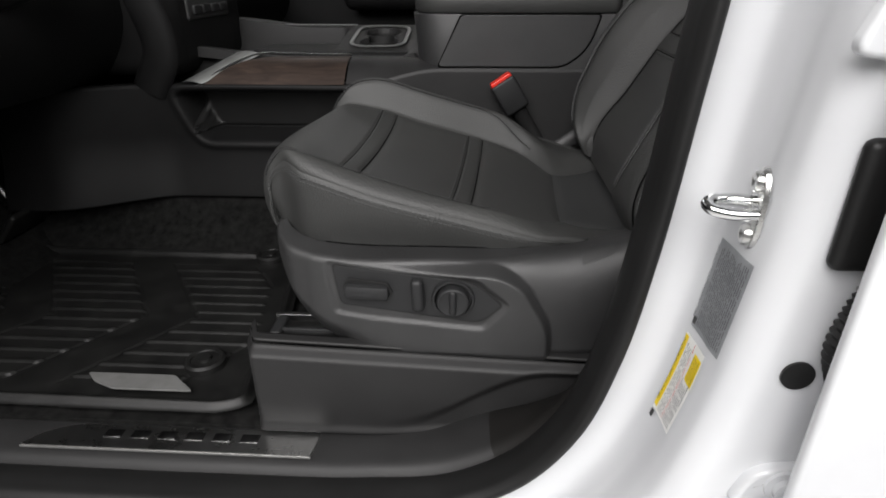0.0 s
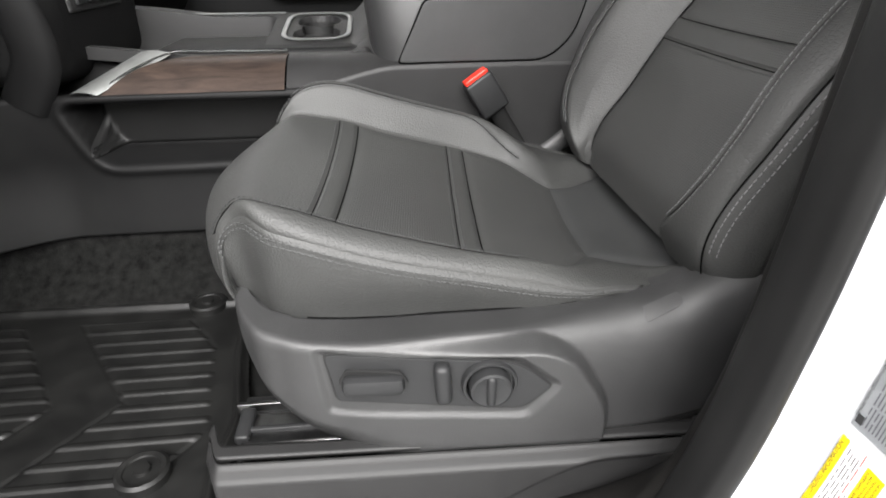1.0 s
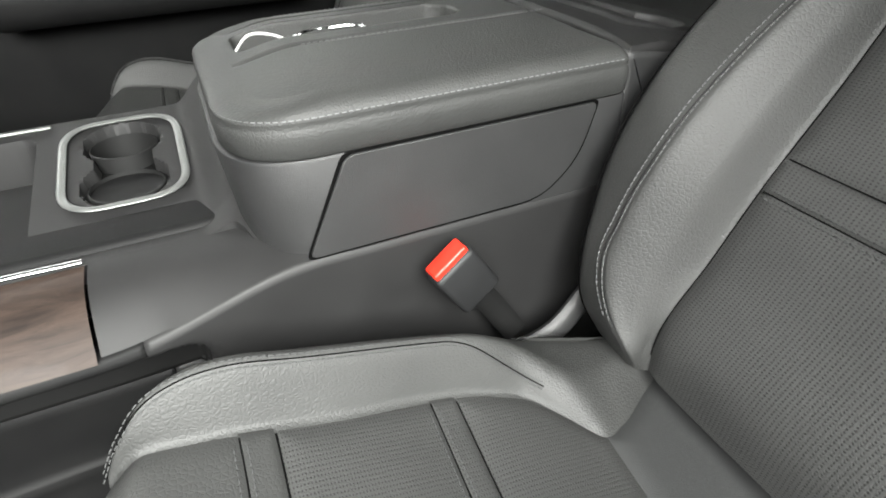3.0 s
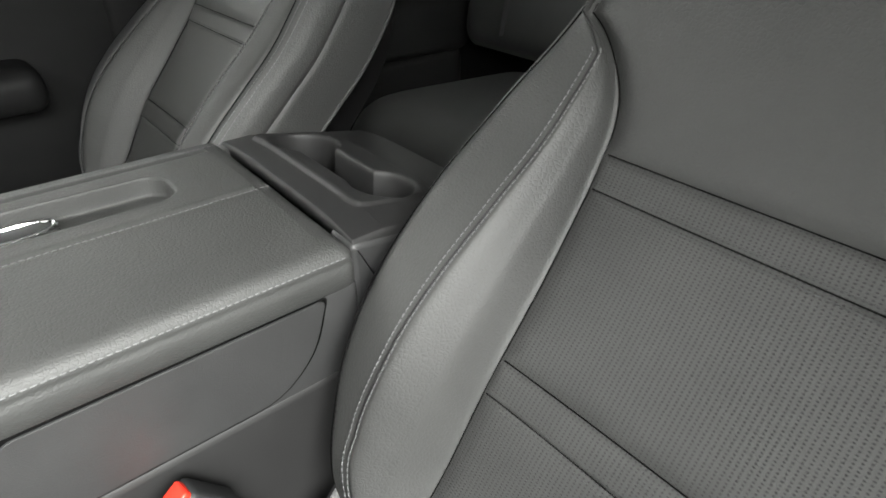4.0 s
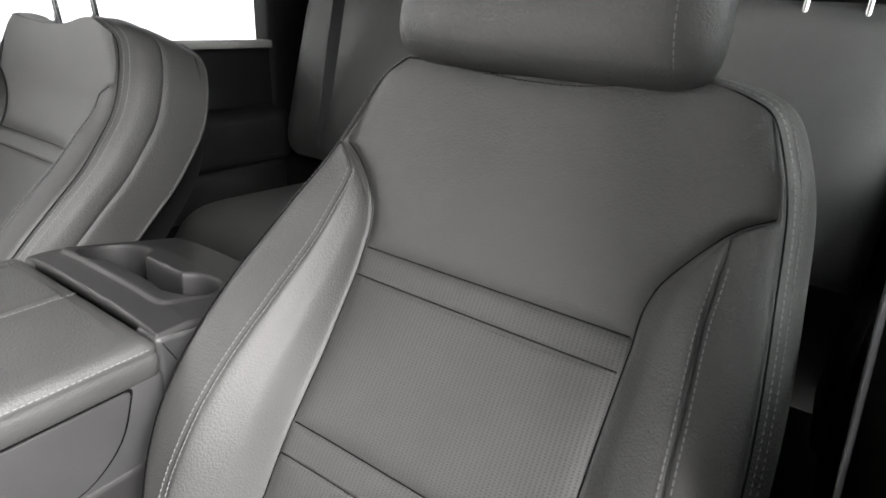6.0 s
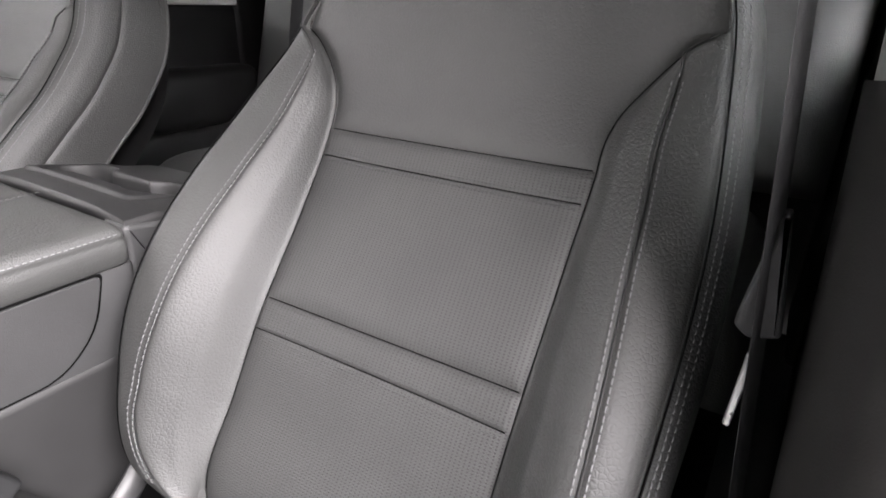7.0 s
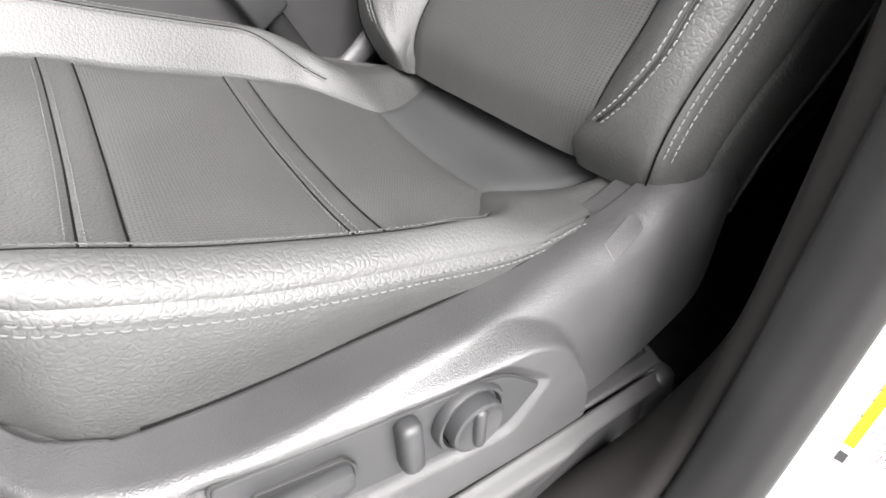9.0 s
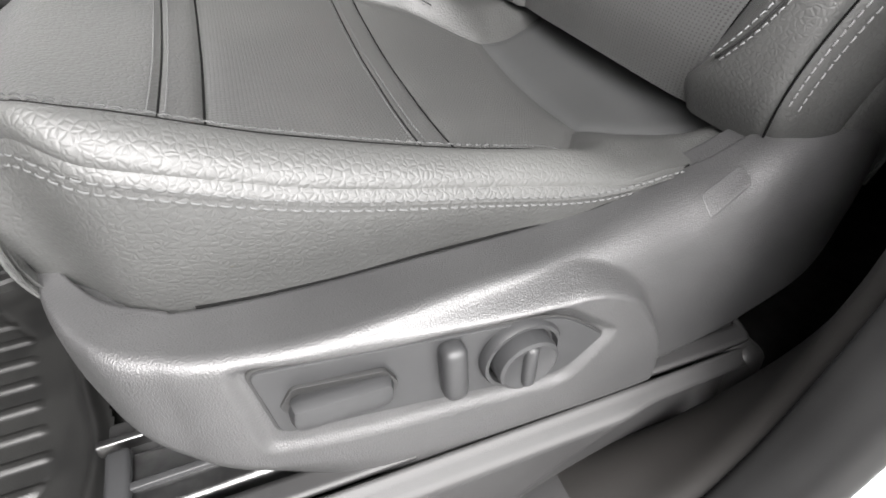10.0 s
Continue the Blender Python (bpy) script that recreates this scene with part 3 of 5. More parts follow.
    for va, vb in ((2, 3), (9, 10)):
        back_panel("backrest_edge", 0.0, back_t(0.556), va, vb, "v0 v1", LEATHER, "", 130, 20, 0.003, 0.005, 0.0, "v1" if va == 2 else "v0")
        back_panel("backrest_edge", back_t(0.545), 1.0, va, vb, "v0" if va == 2 else "v1", LEATHER, "", 60, 16, 0.003, 0.005)
    # boxing: a band that runs up one side, over the top and down the other
    ts = np.concatenate([np.linspace(0.0, 0.85, 70), np.linspace(0.85, 1.0, 40)[1:]])
    one = humped(across(back_knots(ts, dx, yc), np.array([2.0])), ts, yc)[:, 0]
    other = humped(across(back_knots(ts, dx, yc), np.array([10.0])), ts, yc)[:, 0]
    top_v = np.concatenate([np.linspace(2, 5, 12), np.linspace(5, 7, 90)[1:-1], np.linspace(7, 10, 12)])
    over = humped(across(back_knots(np.array([1.0, 1.0]), dx, yc), top_v), np.array([1.0, 1.0]), yc)[0]
    rim_line = np.concatenate([one, over[1:-1], other[::-1]])
    k = np.concatenate([[0], np.cumsum(np.linalg.norm(np.diff(rim_line, axis=0), axis=1))])
    many = int(k[-1] / 0.004)
    rim_line = np.column_stack([np.interp(np.linspace(0, k[-1], many), k, rim_line[:, c]) for c in range(3)])

    def softened(p, times):
        for _ in range(times):
            p = np.concatenate([p[:1], 0.25 * p[:-2] + 0.5 * p[1:-1] + 0.25 * p[2:], p[-1:]])
        return p

    rim_line = softened(rim_line, 14)
    rear = np.array([0.93, 0, -0.36])
    out = np.cross(np.gradient(rim_line, axis=0), rear)
    out *= np.sign(np.sum(out * (rim_line - [0.3 + dx, yc, 1.15]), axis=1).mean())
    out = softened(out / np.linalg.norm(out, axis=1, keepdims=True), 20)
    out /= np.linalg.norm(out, axis=1, keepdims=True)
    w = np.abs(rim_line[:, 1] - yc)
    puff = np.where(rim_line[:, 2] > 1.40, 0.004 + 0.016 * smoothstep(0.06, 0.20, w), 0.014 + 0.006 * smoothstep(1.1, 1.35, rim_line[:, 2]))
    puff = softened(puff, 20)

    def boxing(g):
        """The band's line at the share g of its depth, and which way it faces."""
        rise = curve_of([(0.0, 0.0), (0.13, 0.62), (0.30, 1.0), (0.60, 1.0), (1.0, 0.7)])(np.linspace(0, 1, 60))
        lift = np.interp(g, rise[:, 0], rise[:, 1])
        slope = np.interp(g + 0.03, rise[:, 0], rise[:, 1]) - np.interp(max(0, g - 0.03), rise[:, 0], rise[:, 1])
        face = out * 0.0063 - rear * (slope * puff)[:, None]
        return rim_line + out * (lift * puff)[:, None] + rear * 0.150 * g, face / np.linalg.norm(face, axis=1, keepdims=True)

    for g0, g1, rolls in ((0.0, 0.42, "v0 v1"), (0.42, 1.0, "v0")):
        band = np.stack([boxing(g)[0] for g in np.linspace(g0, g1, 26)], axis=1)
        part("backrest_boxing", padded(band, rolls, 0.003, 0.004, True), LEATHER, seat, "", 0)
    for g in (0.04, 0.085):
        p, n = boxing(g)
        part("stitching", stitches(p[12:-12] + n[12:-12] * 0.0006, n[12:-12]), THREAD, seat, "", 0)
    p, n = boxing(0.97)
    part("piping", tube(p + n * 0.0008, 0.0022, 6), LEATHER, seat, "", 0)
    # a near-black tube draws the crease shade along the boxing's edge
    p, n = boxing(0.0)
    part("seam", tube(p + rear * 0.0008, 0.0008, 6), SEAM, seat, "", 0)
    k = back_knots(np.linspace(0, 1, 80), dx, yc)
    base = humped(across(k, np.linspace(2, 10, 120)), np.linspace(0, 1, 80), yc) + np.array([0.0065, 0, -0.003])
    part("backrest_foam", (base.reshape(-1, 3), grid_faces(80, 120)), LEATHER, seat, "", 0)
    k = back_knots(np.linspace(0, 1, 60), dx, yc)
    shell = np.stack([k[:, 0] * (1 - f) + k[:, 12] * f for f in np.linspace(0, 1, 14)], axis=1)
    vs, fs = (shell + [0.042, 0, -0.016]).reshape(-1, 3), grid_faces(60, 14)
    part("backrest_shell", (vs, fs), PLASTIC_SOFT, seat, "plain dark rear panel")
    run = np.linspace(back_t(0.045), back_t(0.518), 150)
    for v in (3.0, 9.0):
        for side in (-0.0042, 0.0042):
            sew("stitching", back_knots, run, v, side, THREAD, 0.0009 if v < 5 else 0.0022)
        # a black tube draws the crease shade between the two stitch rows
        p, n = seam_row(back_knots, np.linspace(back_t(0.045), back_t(0.548), 170), v, dx, yc)
        part("seam", tube(p, 0.0010, 6), BLACK, seat, "", 0)
    for s0 in (0.204, 0.402):
        for d in (-0.0045, 0.0045):
            k = back_knots(np.array([back_t(s0 + d)] * 2), dx, yc)
            p = across(k, np.linspace(5.06, 6.94, 60))[0]
            nrm = np.array([-math.cos(LEAN_BACK), 0, math.sin(LEAN_BACK)])
            vs, fs = stitches(p + nrm * 0.0008, np.tile(nrm, (60, 1)))
            part("stitching", (vs, fs), THREAD_DARK, seat, "", 0)
    # near-black tubes sunk where the panels meet, as the shade in the folds
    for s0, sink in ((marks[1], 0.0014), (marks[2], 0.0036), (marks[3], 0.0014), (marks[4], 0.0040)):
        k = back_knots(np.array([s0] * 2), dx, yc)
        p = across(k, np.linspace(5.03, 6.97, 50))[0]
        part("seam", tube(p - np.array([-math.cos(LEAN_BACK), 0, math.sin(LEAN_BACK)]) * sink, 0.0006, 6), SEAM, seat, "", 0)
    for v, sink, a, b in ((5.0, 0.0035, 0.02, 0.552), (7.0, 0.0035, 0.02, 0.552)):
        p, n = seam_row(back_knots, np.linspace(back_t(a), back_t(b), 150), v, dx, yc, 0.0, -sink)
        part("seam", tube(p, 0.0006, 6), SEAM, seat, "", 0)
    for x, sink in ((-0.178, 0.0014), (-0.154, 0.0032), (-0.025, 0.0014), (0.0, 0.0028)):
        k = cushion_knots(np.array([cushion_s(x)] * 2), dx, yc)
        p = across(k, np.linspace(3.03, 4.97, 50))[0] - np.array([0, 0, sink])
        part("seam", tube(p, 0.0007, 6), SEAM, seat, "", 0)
    # headrest
    d = np.array([math.sin(LEAN_BACK), 0, math.cos(LEAN_BACK)])
    nrm = np.array([-math.cos(LEAN_BACK), 0, math.sin(LEAN_BACK)])
    post_foot = np.array([0.512 + dx, yc - 0.008, 1.445])
    foot = np.array([0.494 + dx, yc - 0.008, 1.457]) + raised * np.array([0.22, 0, 0.97])
    d2 = np.array([math.sin(LEAN_BACK - 0.15), 0, math.cos(LEAN_BACK - 0.15)])
    n2 = np.array([-math.cos(LEAN_BACK - 0.15), 0, math.sin(LEAN_BACK - 0.15)])
    rings = []
    for a in np.linspace(-1, 1, 25):
        hw = 0.152 * (1 - 0.10 * (a + 1) / 2)
        fall = (1 - abs(a) ** 5) ** 0.5
        ring = []
        for b in np.linspace(0, 2 * math.pi, 48, endpoint=False):
            cb, sb = math.cos(b), math.sin(b)
            w = math.copysign(abs(cb) ** 0.55, cb) * hw * (0.80 + 0.20 * fall)
            n_ = math.copysign(abs(sb) ** 0.75, sb) * 0.052 * (0.45 + 0.55 * fall)
            ring.append(foot + d2 * (0.085 + a * 0.085) + n2 * (n_ + 0.02) + np.array([0, w, 0]))
        rings.append(ring)
    part("headrest", loft(rings, True, True, True), LEATHER, seat, "padded leather headrest", 60)
    for w in (-0.122, 0.122):
        pts = [foot + d2 * (0.005 + 0.16 * a) + n2 * (0.0735 - 0.03 * (2 * a - 1) ** 4) + np.array([0, w * (1 - 0.10 * a), 0]) for a in np.linspace(0.03, 0.95, 40)]
        vs, fs = stitches(pts, np.tile(n2, (40, 1)))
        part("stitching", (vs, fs), THREAD, seat, "", 0)
    for w in (-0.07, 0.07):
        part("headrest_post", tube([post_foot + [0.022, w, 0], foot + d2 * 0.03 + [0.01, w, 0]], 0.006), CHROME, seat)

    # seat pan beneath the cushion, hinge bracket and rails
    part("seat_pan", rbox(dx - 0.03, yc, 0.815, 0.36, 0.38, 0.08, 0.03), PLASTIC, seat)
    part("hinge_cover", tube([(dx + 0.10, yc + 0.255, 0.86), (dx + 0.16, yc + 0.240, 0.892), (dx + 0.21, yc + 0.250, 0.925)], 0.016, 12, (0, 1, 0), 0.6, 20), PLASTIC, seat, "charcoal plastic hinge cover")
    for w in (-0.215, 0.215):
        part("rail", rbox(dx - 0.03, yc + w, 0.735, 0.48, 0.05, 0.05, 0.006), STEEL, seat, "dark steel slide rail")
    return seat


YC = 0.855
driver = front_seat("black perforated leather driver seat with grey stitching beside the open door", 0.0, YC, "front seats")
passenger = front_seat("black leather passenger seat with grey stitching beyond the console", -0.02, 1.765, "front seats", 0.075)


# ---- the driver seat's side shield with its power switches ----
def polygon_distance(px, pz, poly):
    """Distance to a polygon, negative inside."""
    poly = np.array(poly, float)
    best = np.full(px.shape, 1e9)
    inside = np.zeros(px.shape, bool)
    for a, b in zip(poly, np.roll(poly, -1, axis=0)):
        e = b - a
        t = np.clip(((px - a[0]) * e[0] + (pz - a[1]) * e[1]) / (e @ e), 0, 1)
        best = np.minimum(best, np.hypot(px - a[0] - t * e[0], pz - a[1] - t * e[1]))
        cross = (a[1] > pz) != (b[1] > pz)
        inside ^= cross & (px < (b[0] - a[0]) * (pz - a[1]) / (b[1] - a[1] + 1e-12) + a[0])
    return np.where(inside, -best, best)


SHIELD_HEM = along([-0.265, -0.25, -0.235, -0.20, -0.05, 0.06, 0.12, 0.16, 0.19, 0.23, 0.28, 0.32, 0.345],
                   [0.918, 0.911, 0.906, 0.899, 0.893, 0.895, 0.900, 0.906, 0.917, 0.933, 0.948, 0.950, 0.938])
SHIELD_RIDGE = along([-0.265, -0.25, -0.235, -0.20, -0.05, 0.06, 0.12, 0.16, 0.19, 0.23, 0.28, 0.32, 0.345],
                     [0.908, 0.904, 0.901, 0.898, 0.896, 0.893, 0.897, 0.905, 0.917, 0.930, 0.942, 0.940, 0.925])
SHIELD_FOOT = along([-0.265, -0.255, -0.240, -0.215, -0.185, -0.155, 0.0, 0.15, 0.25, 0.345], [0.872, 0.848, 0.822, 0.793, 0.773, 0.764, 0.762, 0.764, 0.775, 0.80])
SHIELD_PLAN = along([-0.265, -0.256, -0.238, -0.205, -0.16, -0.05, 0.10, 0.20, 0.27, 0.345], [0.690, 0.655, 0.620, 0.598, 0.588, 0.583, 0.580, 0.585, 0.594, 0.625])
POCKET = rounded([(-0.182, 0.893), (0.004, 0.882), (0.046, 0.847), (0.014, 0.808), (-0.174, 0.818)], 0.010, 3)
BLOCK = rounded([(-0.40, 0.8845), (0.026, 0.8845), (0.058, 0.868), (0.090, 0.812), (0.094, 0.60), (-0.40, 0.60)], [0.002, 0.035, 0.03, 0.02, 0.002, 0.002], 8)
PLATE = rounded([(-0.170, 0.888), (0.000, 0.876), (0.033, 0.846), (0.008, 0.822), (-0.162, 0.836)], [0.008, 0.02, 0.004, 0.012, 0.006], 5)

shield_seat = thing("seat_side_shield", (0.05, 0.60, 0.765), "charcoal moulded plastic seat shield with power switches", "seat trim")
xs = np.concatenate([np.linspace(-0.265, -0.16, 60), np.linspace(-0.16, 0.345, 320)[1:]])
recede = 0.0125 * smoothstep(-0.16, 0.03, xs)
hem = np.stack([np.where(xs < -0.2, SHIELD_PLAN(xs) + 0.040, 0.634) + 0.010 * smoothstep(0.05, 0.15, xs), SHIELD_HEM(xs)], axis=1)
corner = np.stack([SHIELD_PLAN(xs) + recede, SHIELD_RIDGE(xs)], axis=1)
foot = np.stack([SHIELD_PLAN(xs) + recede - 0.006 * smoothstep(-0.2, 0.0, xs) + 0.006 * smoothstep(0.1, 0.3, xs), SHIELD_FOOT(xs)], axis=1)
r_in = (0.012 + 0.026 * smoothstep(-0.02, 0.12, xs))[:, None]
r_down = (0.012 + 0.050 * smoothstep(-0.02, 0.12, xs))[:, None]
way_in = (hem - corner) / np.linalg.norm(hem - corner, axis=1, keepdims=True)
way_down = (foot - corner) / np.linalg.norm(foot - corner, axis=1, keepdims=True)
a, b = corner + way_in * r_in, corner + way_down * r_down
rows = [hem + [0.004, -0.008], hem + [0.0012, -0.0012]] + [hem + (a - hem) * f for f in np.linspace(0, 1, 14)]
rows += [(1 - f) ** 2 * a + 2 * f * (1 - f) * corner + f * f * b for f in np.linspace(0, 1, 30)[1:]]
rows += [b + (foot - b) * f for f in np.linspace(0, 1, 100)[1:]]
face = np.stack([np.stack([xs, r[:, 0], r[:, 1]], axis=1) for r in rows], axis=1)
gx, gy, gz = face[..., 0], face[..., 1], face[..., 2]
# the block that carries the switches stands proud of the rear part
proud = 1 - smoothstep(-0.003, 0.007, polygon_distance(gx, gz, BLOCK))
proud[:, :12] = 0
gy = gy + (np.minimum(gy, np.repeat(SHIELD_PLAN(xs)[:, None] - 0.006 * smoothstep(-0.2, 0.0, xs)[:, None], gy.shape[1], axis=1)) - gy) * proud
low = gz - SHIELD_FOOT(xs)[:, None]
gy = gy + 0.0040 * (1 - smoothstep(-0.008, 0.001, polygon_distance(gx, gz, POCKET)))
gy = gy + 0.018 * (1 - smoothstep(0.0, 0.040, low)) * (1 - smoothstep(-0.19, -0.10, gx)) + 0.006 * (1 - smoothstep(0.0, 0.016, low))
part("hem_gap", tube(np.stack([xs, hem[:, 0] + 0.0005, hem[:, 1] + 0.0006], axis=1)[44:-130], 0.0008, 8), SEAM, shield_seat, "dark gap along the cushion", 0)
part("shield_body", thick_sheet(np.stack([gx, gy, gz], axis=2), (0, 0.02, -0.006)), PLASTIC, shield_seat, "", 0)


def on_shield(a, b, d):
    at = np.array([a])
    return (a, float((SHIELD_PLAN(at) - 0.006 * smoothstep(-0.2, 0.0, at))[0]) + 0.0026 - d, b)


gap = [(x + (x + 0.066) * 0.016, z + (z - 0.853) * 0.05) for x, z in PLATE]
part("plate_gap", slab(gap, on_shield, 0.0012, 0.0004), BLACK, shield_seat, "thin dark gap round the plate")
part("switch_plate", slab(PLATE, on_shield, 0.0025, 0.001), SWITCH, shield_seat, "dark flat switch plate")
bar = rounded([(-0.1575, 0.8585), (-0.150, 0.8705), (-0.105, 0.8685), (-0.0985, 0.857), (-0.106, 0.8465), (-0.150, 0.8470)], 0.003, 3)
# a slightly larger black slab paints the shade beneath the bar
for hole, (cx, cz) in ((bar, (-0.128, 0.859)), ):
    wide = [(cx + (x - cx) * 1.07, cz + (z - cz) * 1.16) for x, z in hole]
    part("switch_gap", slab(wide, on_shield, 0.0030, 0.0004), BLACK, shield_seat, "black outline laid as the shade round the switch")
part("seat_bar_switch", turned(rbox(0, 0, 0, 0.055, 0.015, 0.0190, 0.0062, 2), Matrix.Translation((-0.128, 0.5795, 0.8585)) @ Matrix.Rotation(radians(2), 4, "Y")), SWITCH, shield_seat, "faceted bar switch", 25)
part("recline_switch", turned(rbox(0, 0, 0, 0.0150, 0.016, 0.043, 0.0062, 4), Matrix.Translation((-0.0665, 0.5765, 0.8575)) @ Matrix.Rotation(radians(-3), 4, "Y")), SWITCH, shield_seat, "upright rounded paddle switch")
C0 = (-0.0245, 0.5788, 0.8535)
part("knob_bezel", lathe([(0.0255, 0.0), (0.0255, 0.004), (0.0243, 0.0065), (0.0222, 0.0065), (0.0212, 0.004), (0.0205, 0.0)], C0, (0, -1, 0), 56), SWITCH, shield_seat)
knob = part("lumbar_knob", lathe([(0.0192, 0.0), (0.0192, 0.010), (0.0185, 0.0135), (0.0165, 0.0145), (0.010, 0.0125), (0.0005, 0.012)], C0, (0, -1, 0), 56), SWITCH, shield_seat, "round four-way dial")
part("grip", rbox(-0.0245, 0.5668, 0.8535, 0.0085, 0.010, 0.033, 0.0038), SWITCH, knob)
emboss = rounded([(0.128, 0.604), (0.166, 0.612), (0.166, 0.626), (0.128, 0.618)], 0.004, 3)


def on_top(a, b, d):
    col = int(np.argmin(np.abs(xs - a)))
    ys, zs = gy[col, 2:50], gz[col, 2:50]
    return (a, b, float(np.interp(b, ys[::-1], zs[::-1])) - 0.0015 + d)


part("label_emboss", slab(emboss, on_top, 0.0021, 0.0005), PLASTIC, shield_seat)


# ---- ground and cab shell ----
def structure(name, shape, mat, label, category, sharp=40.0):
    ob = part(name, shape, mat, None, "", sharp)
    return tagged(ob, label, category, "", "structure")


structure("ground", rbox(0, 0, -0.05, 40, 40, 0.1, 0), FLOOR_GREY, "plain grey floor of the bright bay", "floor")
structure("cab_floor", rbox(0.17, 1.315, 0.63, 2.72, 1.5, 0.05, 0.0), CARPET, "charcoal carpeted cab floor", "floor")

# tunnel under the console, carpeted
sec = [(1.00, 0.656), (1.03, 0.668), (1.075, 0.70), (1.115, 0.745), (1.14, 0.79), (1.16, 0.80), (1.47, 0.80), (1.52, 0.77), (1.62, 0.656)]
line = curve_of(sec)(np.linspace(0, 1, 40))
structure("floor_tunnel", loft([[(x, y, z) for y, z in line] for x in np.linspace(-1.15, 0.9, 12)], False, True), CARPET, "charcoal carpet over the floor tunnel", "floor")
# toe board
toe = curve_of([(-0.80, 0.657), (-0.90, 0.675), (-1.00, 0.76), (-1.09, 0.92), (-1.13, 1.25)])(np.linspace(0, 1, 24))
structure("toe_board", loft([[(x, y, z) for x, z in toe] for y in (0.46, 0.9, 1.3, 1.7, 2.15)]), CARPET, "dark carpeted toe board", "floor")
structure("front_door_leaf", turned(rbox(0.0, -0.5, 0.62, 0.10, 1.0, 1.15, 0.03), Matrix.Translation((-1.02, 0.44, 0.60)) @ Matrix.Rotation(radians(-14), 4, "Z")), PLASTIC_SOFT, "dark trimmed driver door standing wide open", "door")
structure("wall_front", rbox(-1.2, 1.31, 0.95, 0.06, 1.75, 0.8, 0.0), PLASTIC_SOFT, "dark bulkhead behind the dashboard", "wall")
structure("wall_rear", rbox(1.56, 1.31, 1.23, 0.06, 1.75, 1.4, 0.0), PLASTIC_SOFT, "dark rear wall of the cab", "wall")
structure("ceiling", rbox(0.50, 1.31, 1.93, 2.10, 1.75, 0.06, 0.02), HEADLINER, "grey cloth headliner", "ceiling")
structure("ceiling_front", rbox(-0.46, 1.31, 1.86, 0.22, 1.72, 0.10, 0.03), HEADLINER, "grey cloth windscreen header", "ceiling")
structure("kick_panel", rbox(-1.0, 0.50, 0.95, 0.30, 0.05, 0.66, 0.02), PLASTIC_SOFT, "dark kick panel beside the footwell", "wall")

# ---- door opening: trim, seal, painted jamb, swept along the opening's edge ----
OPENING = curve_of([(-1.15, 0.632), (-0.60, 0.630), (-0.30, 0.630), (-0.13, 0.634), (-0.02, 0.650), (0.055, 0.695), (0.106, 0.765),
                    (0.136, 0.86), (0.153, 0.97), (0.166, 1.12), (0.185, 1.35), (0.212, 1.60), (0.235, 1.78), (0.24, 1.89)])
QS = np.concatenate([np.linspace(0, 0.40, 20), np.linspace(0.40, 0.72, 60)[1:], np.linspace(0.72, 1, 30)[1:]])


def opening(q, o, y):
    """A point beside the opening's edge: o outwards from the opening, y across the vehicle."""
    q = np.asarray(q, float)
    p = OPENING(q)
    d = OPENING(np.clip(q + 0.004, 0, 1)) - OPENING(np.clip(q - 0.004, 0, 1))
    d /= np.linalg.norm(d, axis=-1, keepdims=True)
    return np.stack([p[..., 0] + d[..., 1] * o, np.broadcast_to(y, p[..., 0].shape), p[..., 1] - d[..., 0] * o], axis=-1)


def swept(section, q0=0.0, q1=1.0):
    qs = QS[(QS >= q0) & (QS <= q1)]
    s = curve_of(section)(np.linspace(0, 1, 8 * len(section)))
    return np.stack([opening(qs, o, y) for o, y in s], axis=1)


def opening_q(z):
    """The place along the rear upright of the opening at that height."""
    q = np.linspace(0.5, 1, 600)
    return float(np.interp(z, OPENING(q)[:, 1], q))


upright = smoothstep(0.47, 0.62, QS)
trim_pts = []
for i, q in enumerate(QS):
    f = float(upright[i])
    flat = np.array([(0.030, 0.60), (-0.012, 0.588), (-0.016, 0.575), (-0.016, 0.53), (-0.010, 0.508), (0.0, 0.50)])
    steep = np.array([(0.24, 0.475), (0.17, 0.512), (0.11, 0.525), (0.035, 0.524), (0.006, 0.516), (0.0, 0.50)])
    sct = curve_of(flat * (1 - f) + steep * f)(np.linspace(0, 1, 24))
    trim_pts.append(np.stack([opening(np.array(q), o, y) for o, y in sct]))
trim_pts = np.array(trim_pts)
trim_pts[:, :, 1] += 0.085 * np.clip(trim_pts[:, :, 2] - 0.90, 0, 1) * np.linspace(1, 0, 24)[None, :] ** 0.5
cut_a, cut_b = int(np.searchsorted(QS, 0.485)), int(np.searchsorted(QS, opening_q(1.37)))
structure("sill_trim", (trim_pts[:cut_a + 1].reshape(-1, 3), grid_faces(cut_a + 1, 24)), CONSOLE, "charcoal plastic sill trim", "trim", 60)
structure("pillar_trim_lower", (trim_pts[cut_a:cut_b + 1].reshape(-1, 3), grid_faces(cut_b - cut_a + 1, 24)), PILLAR, "charcoal lower pillar trim", "trim", 60)
structure("pillar_trim_upper", ((trim_pts[cut_b:] + [0.004, -0.004, 0]).reshape(-1, 3), grid_faces(len(QS) - cut_b, 24)), PLASTIC_GREY, "light grey upper pillar trim", "trim", 60)
p = swept([(0.004, 0.503), (-0.006, 0.499), (-0.009, 0.488), (-0.008, 0.470), (-0.005, 0.458), (0.001, 0.4515), (0.007, 0.453), (0.010, 0.461), (0.011, 0.470), (0.013, 0.476)])
structure("door_seal", loft(p), SEAL, "black rubber door seal round the opening", "seal", 70)
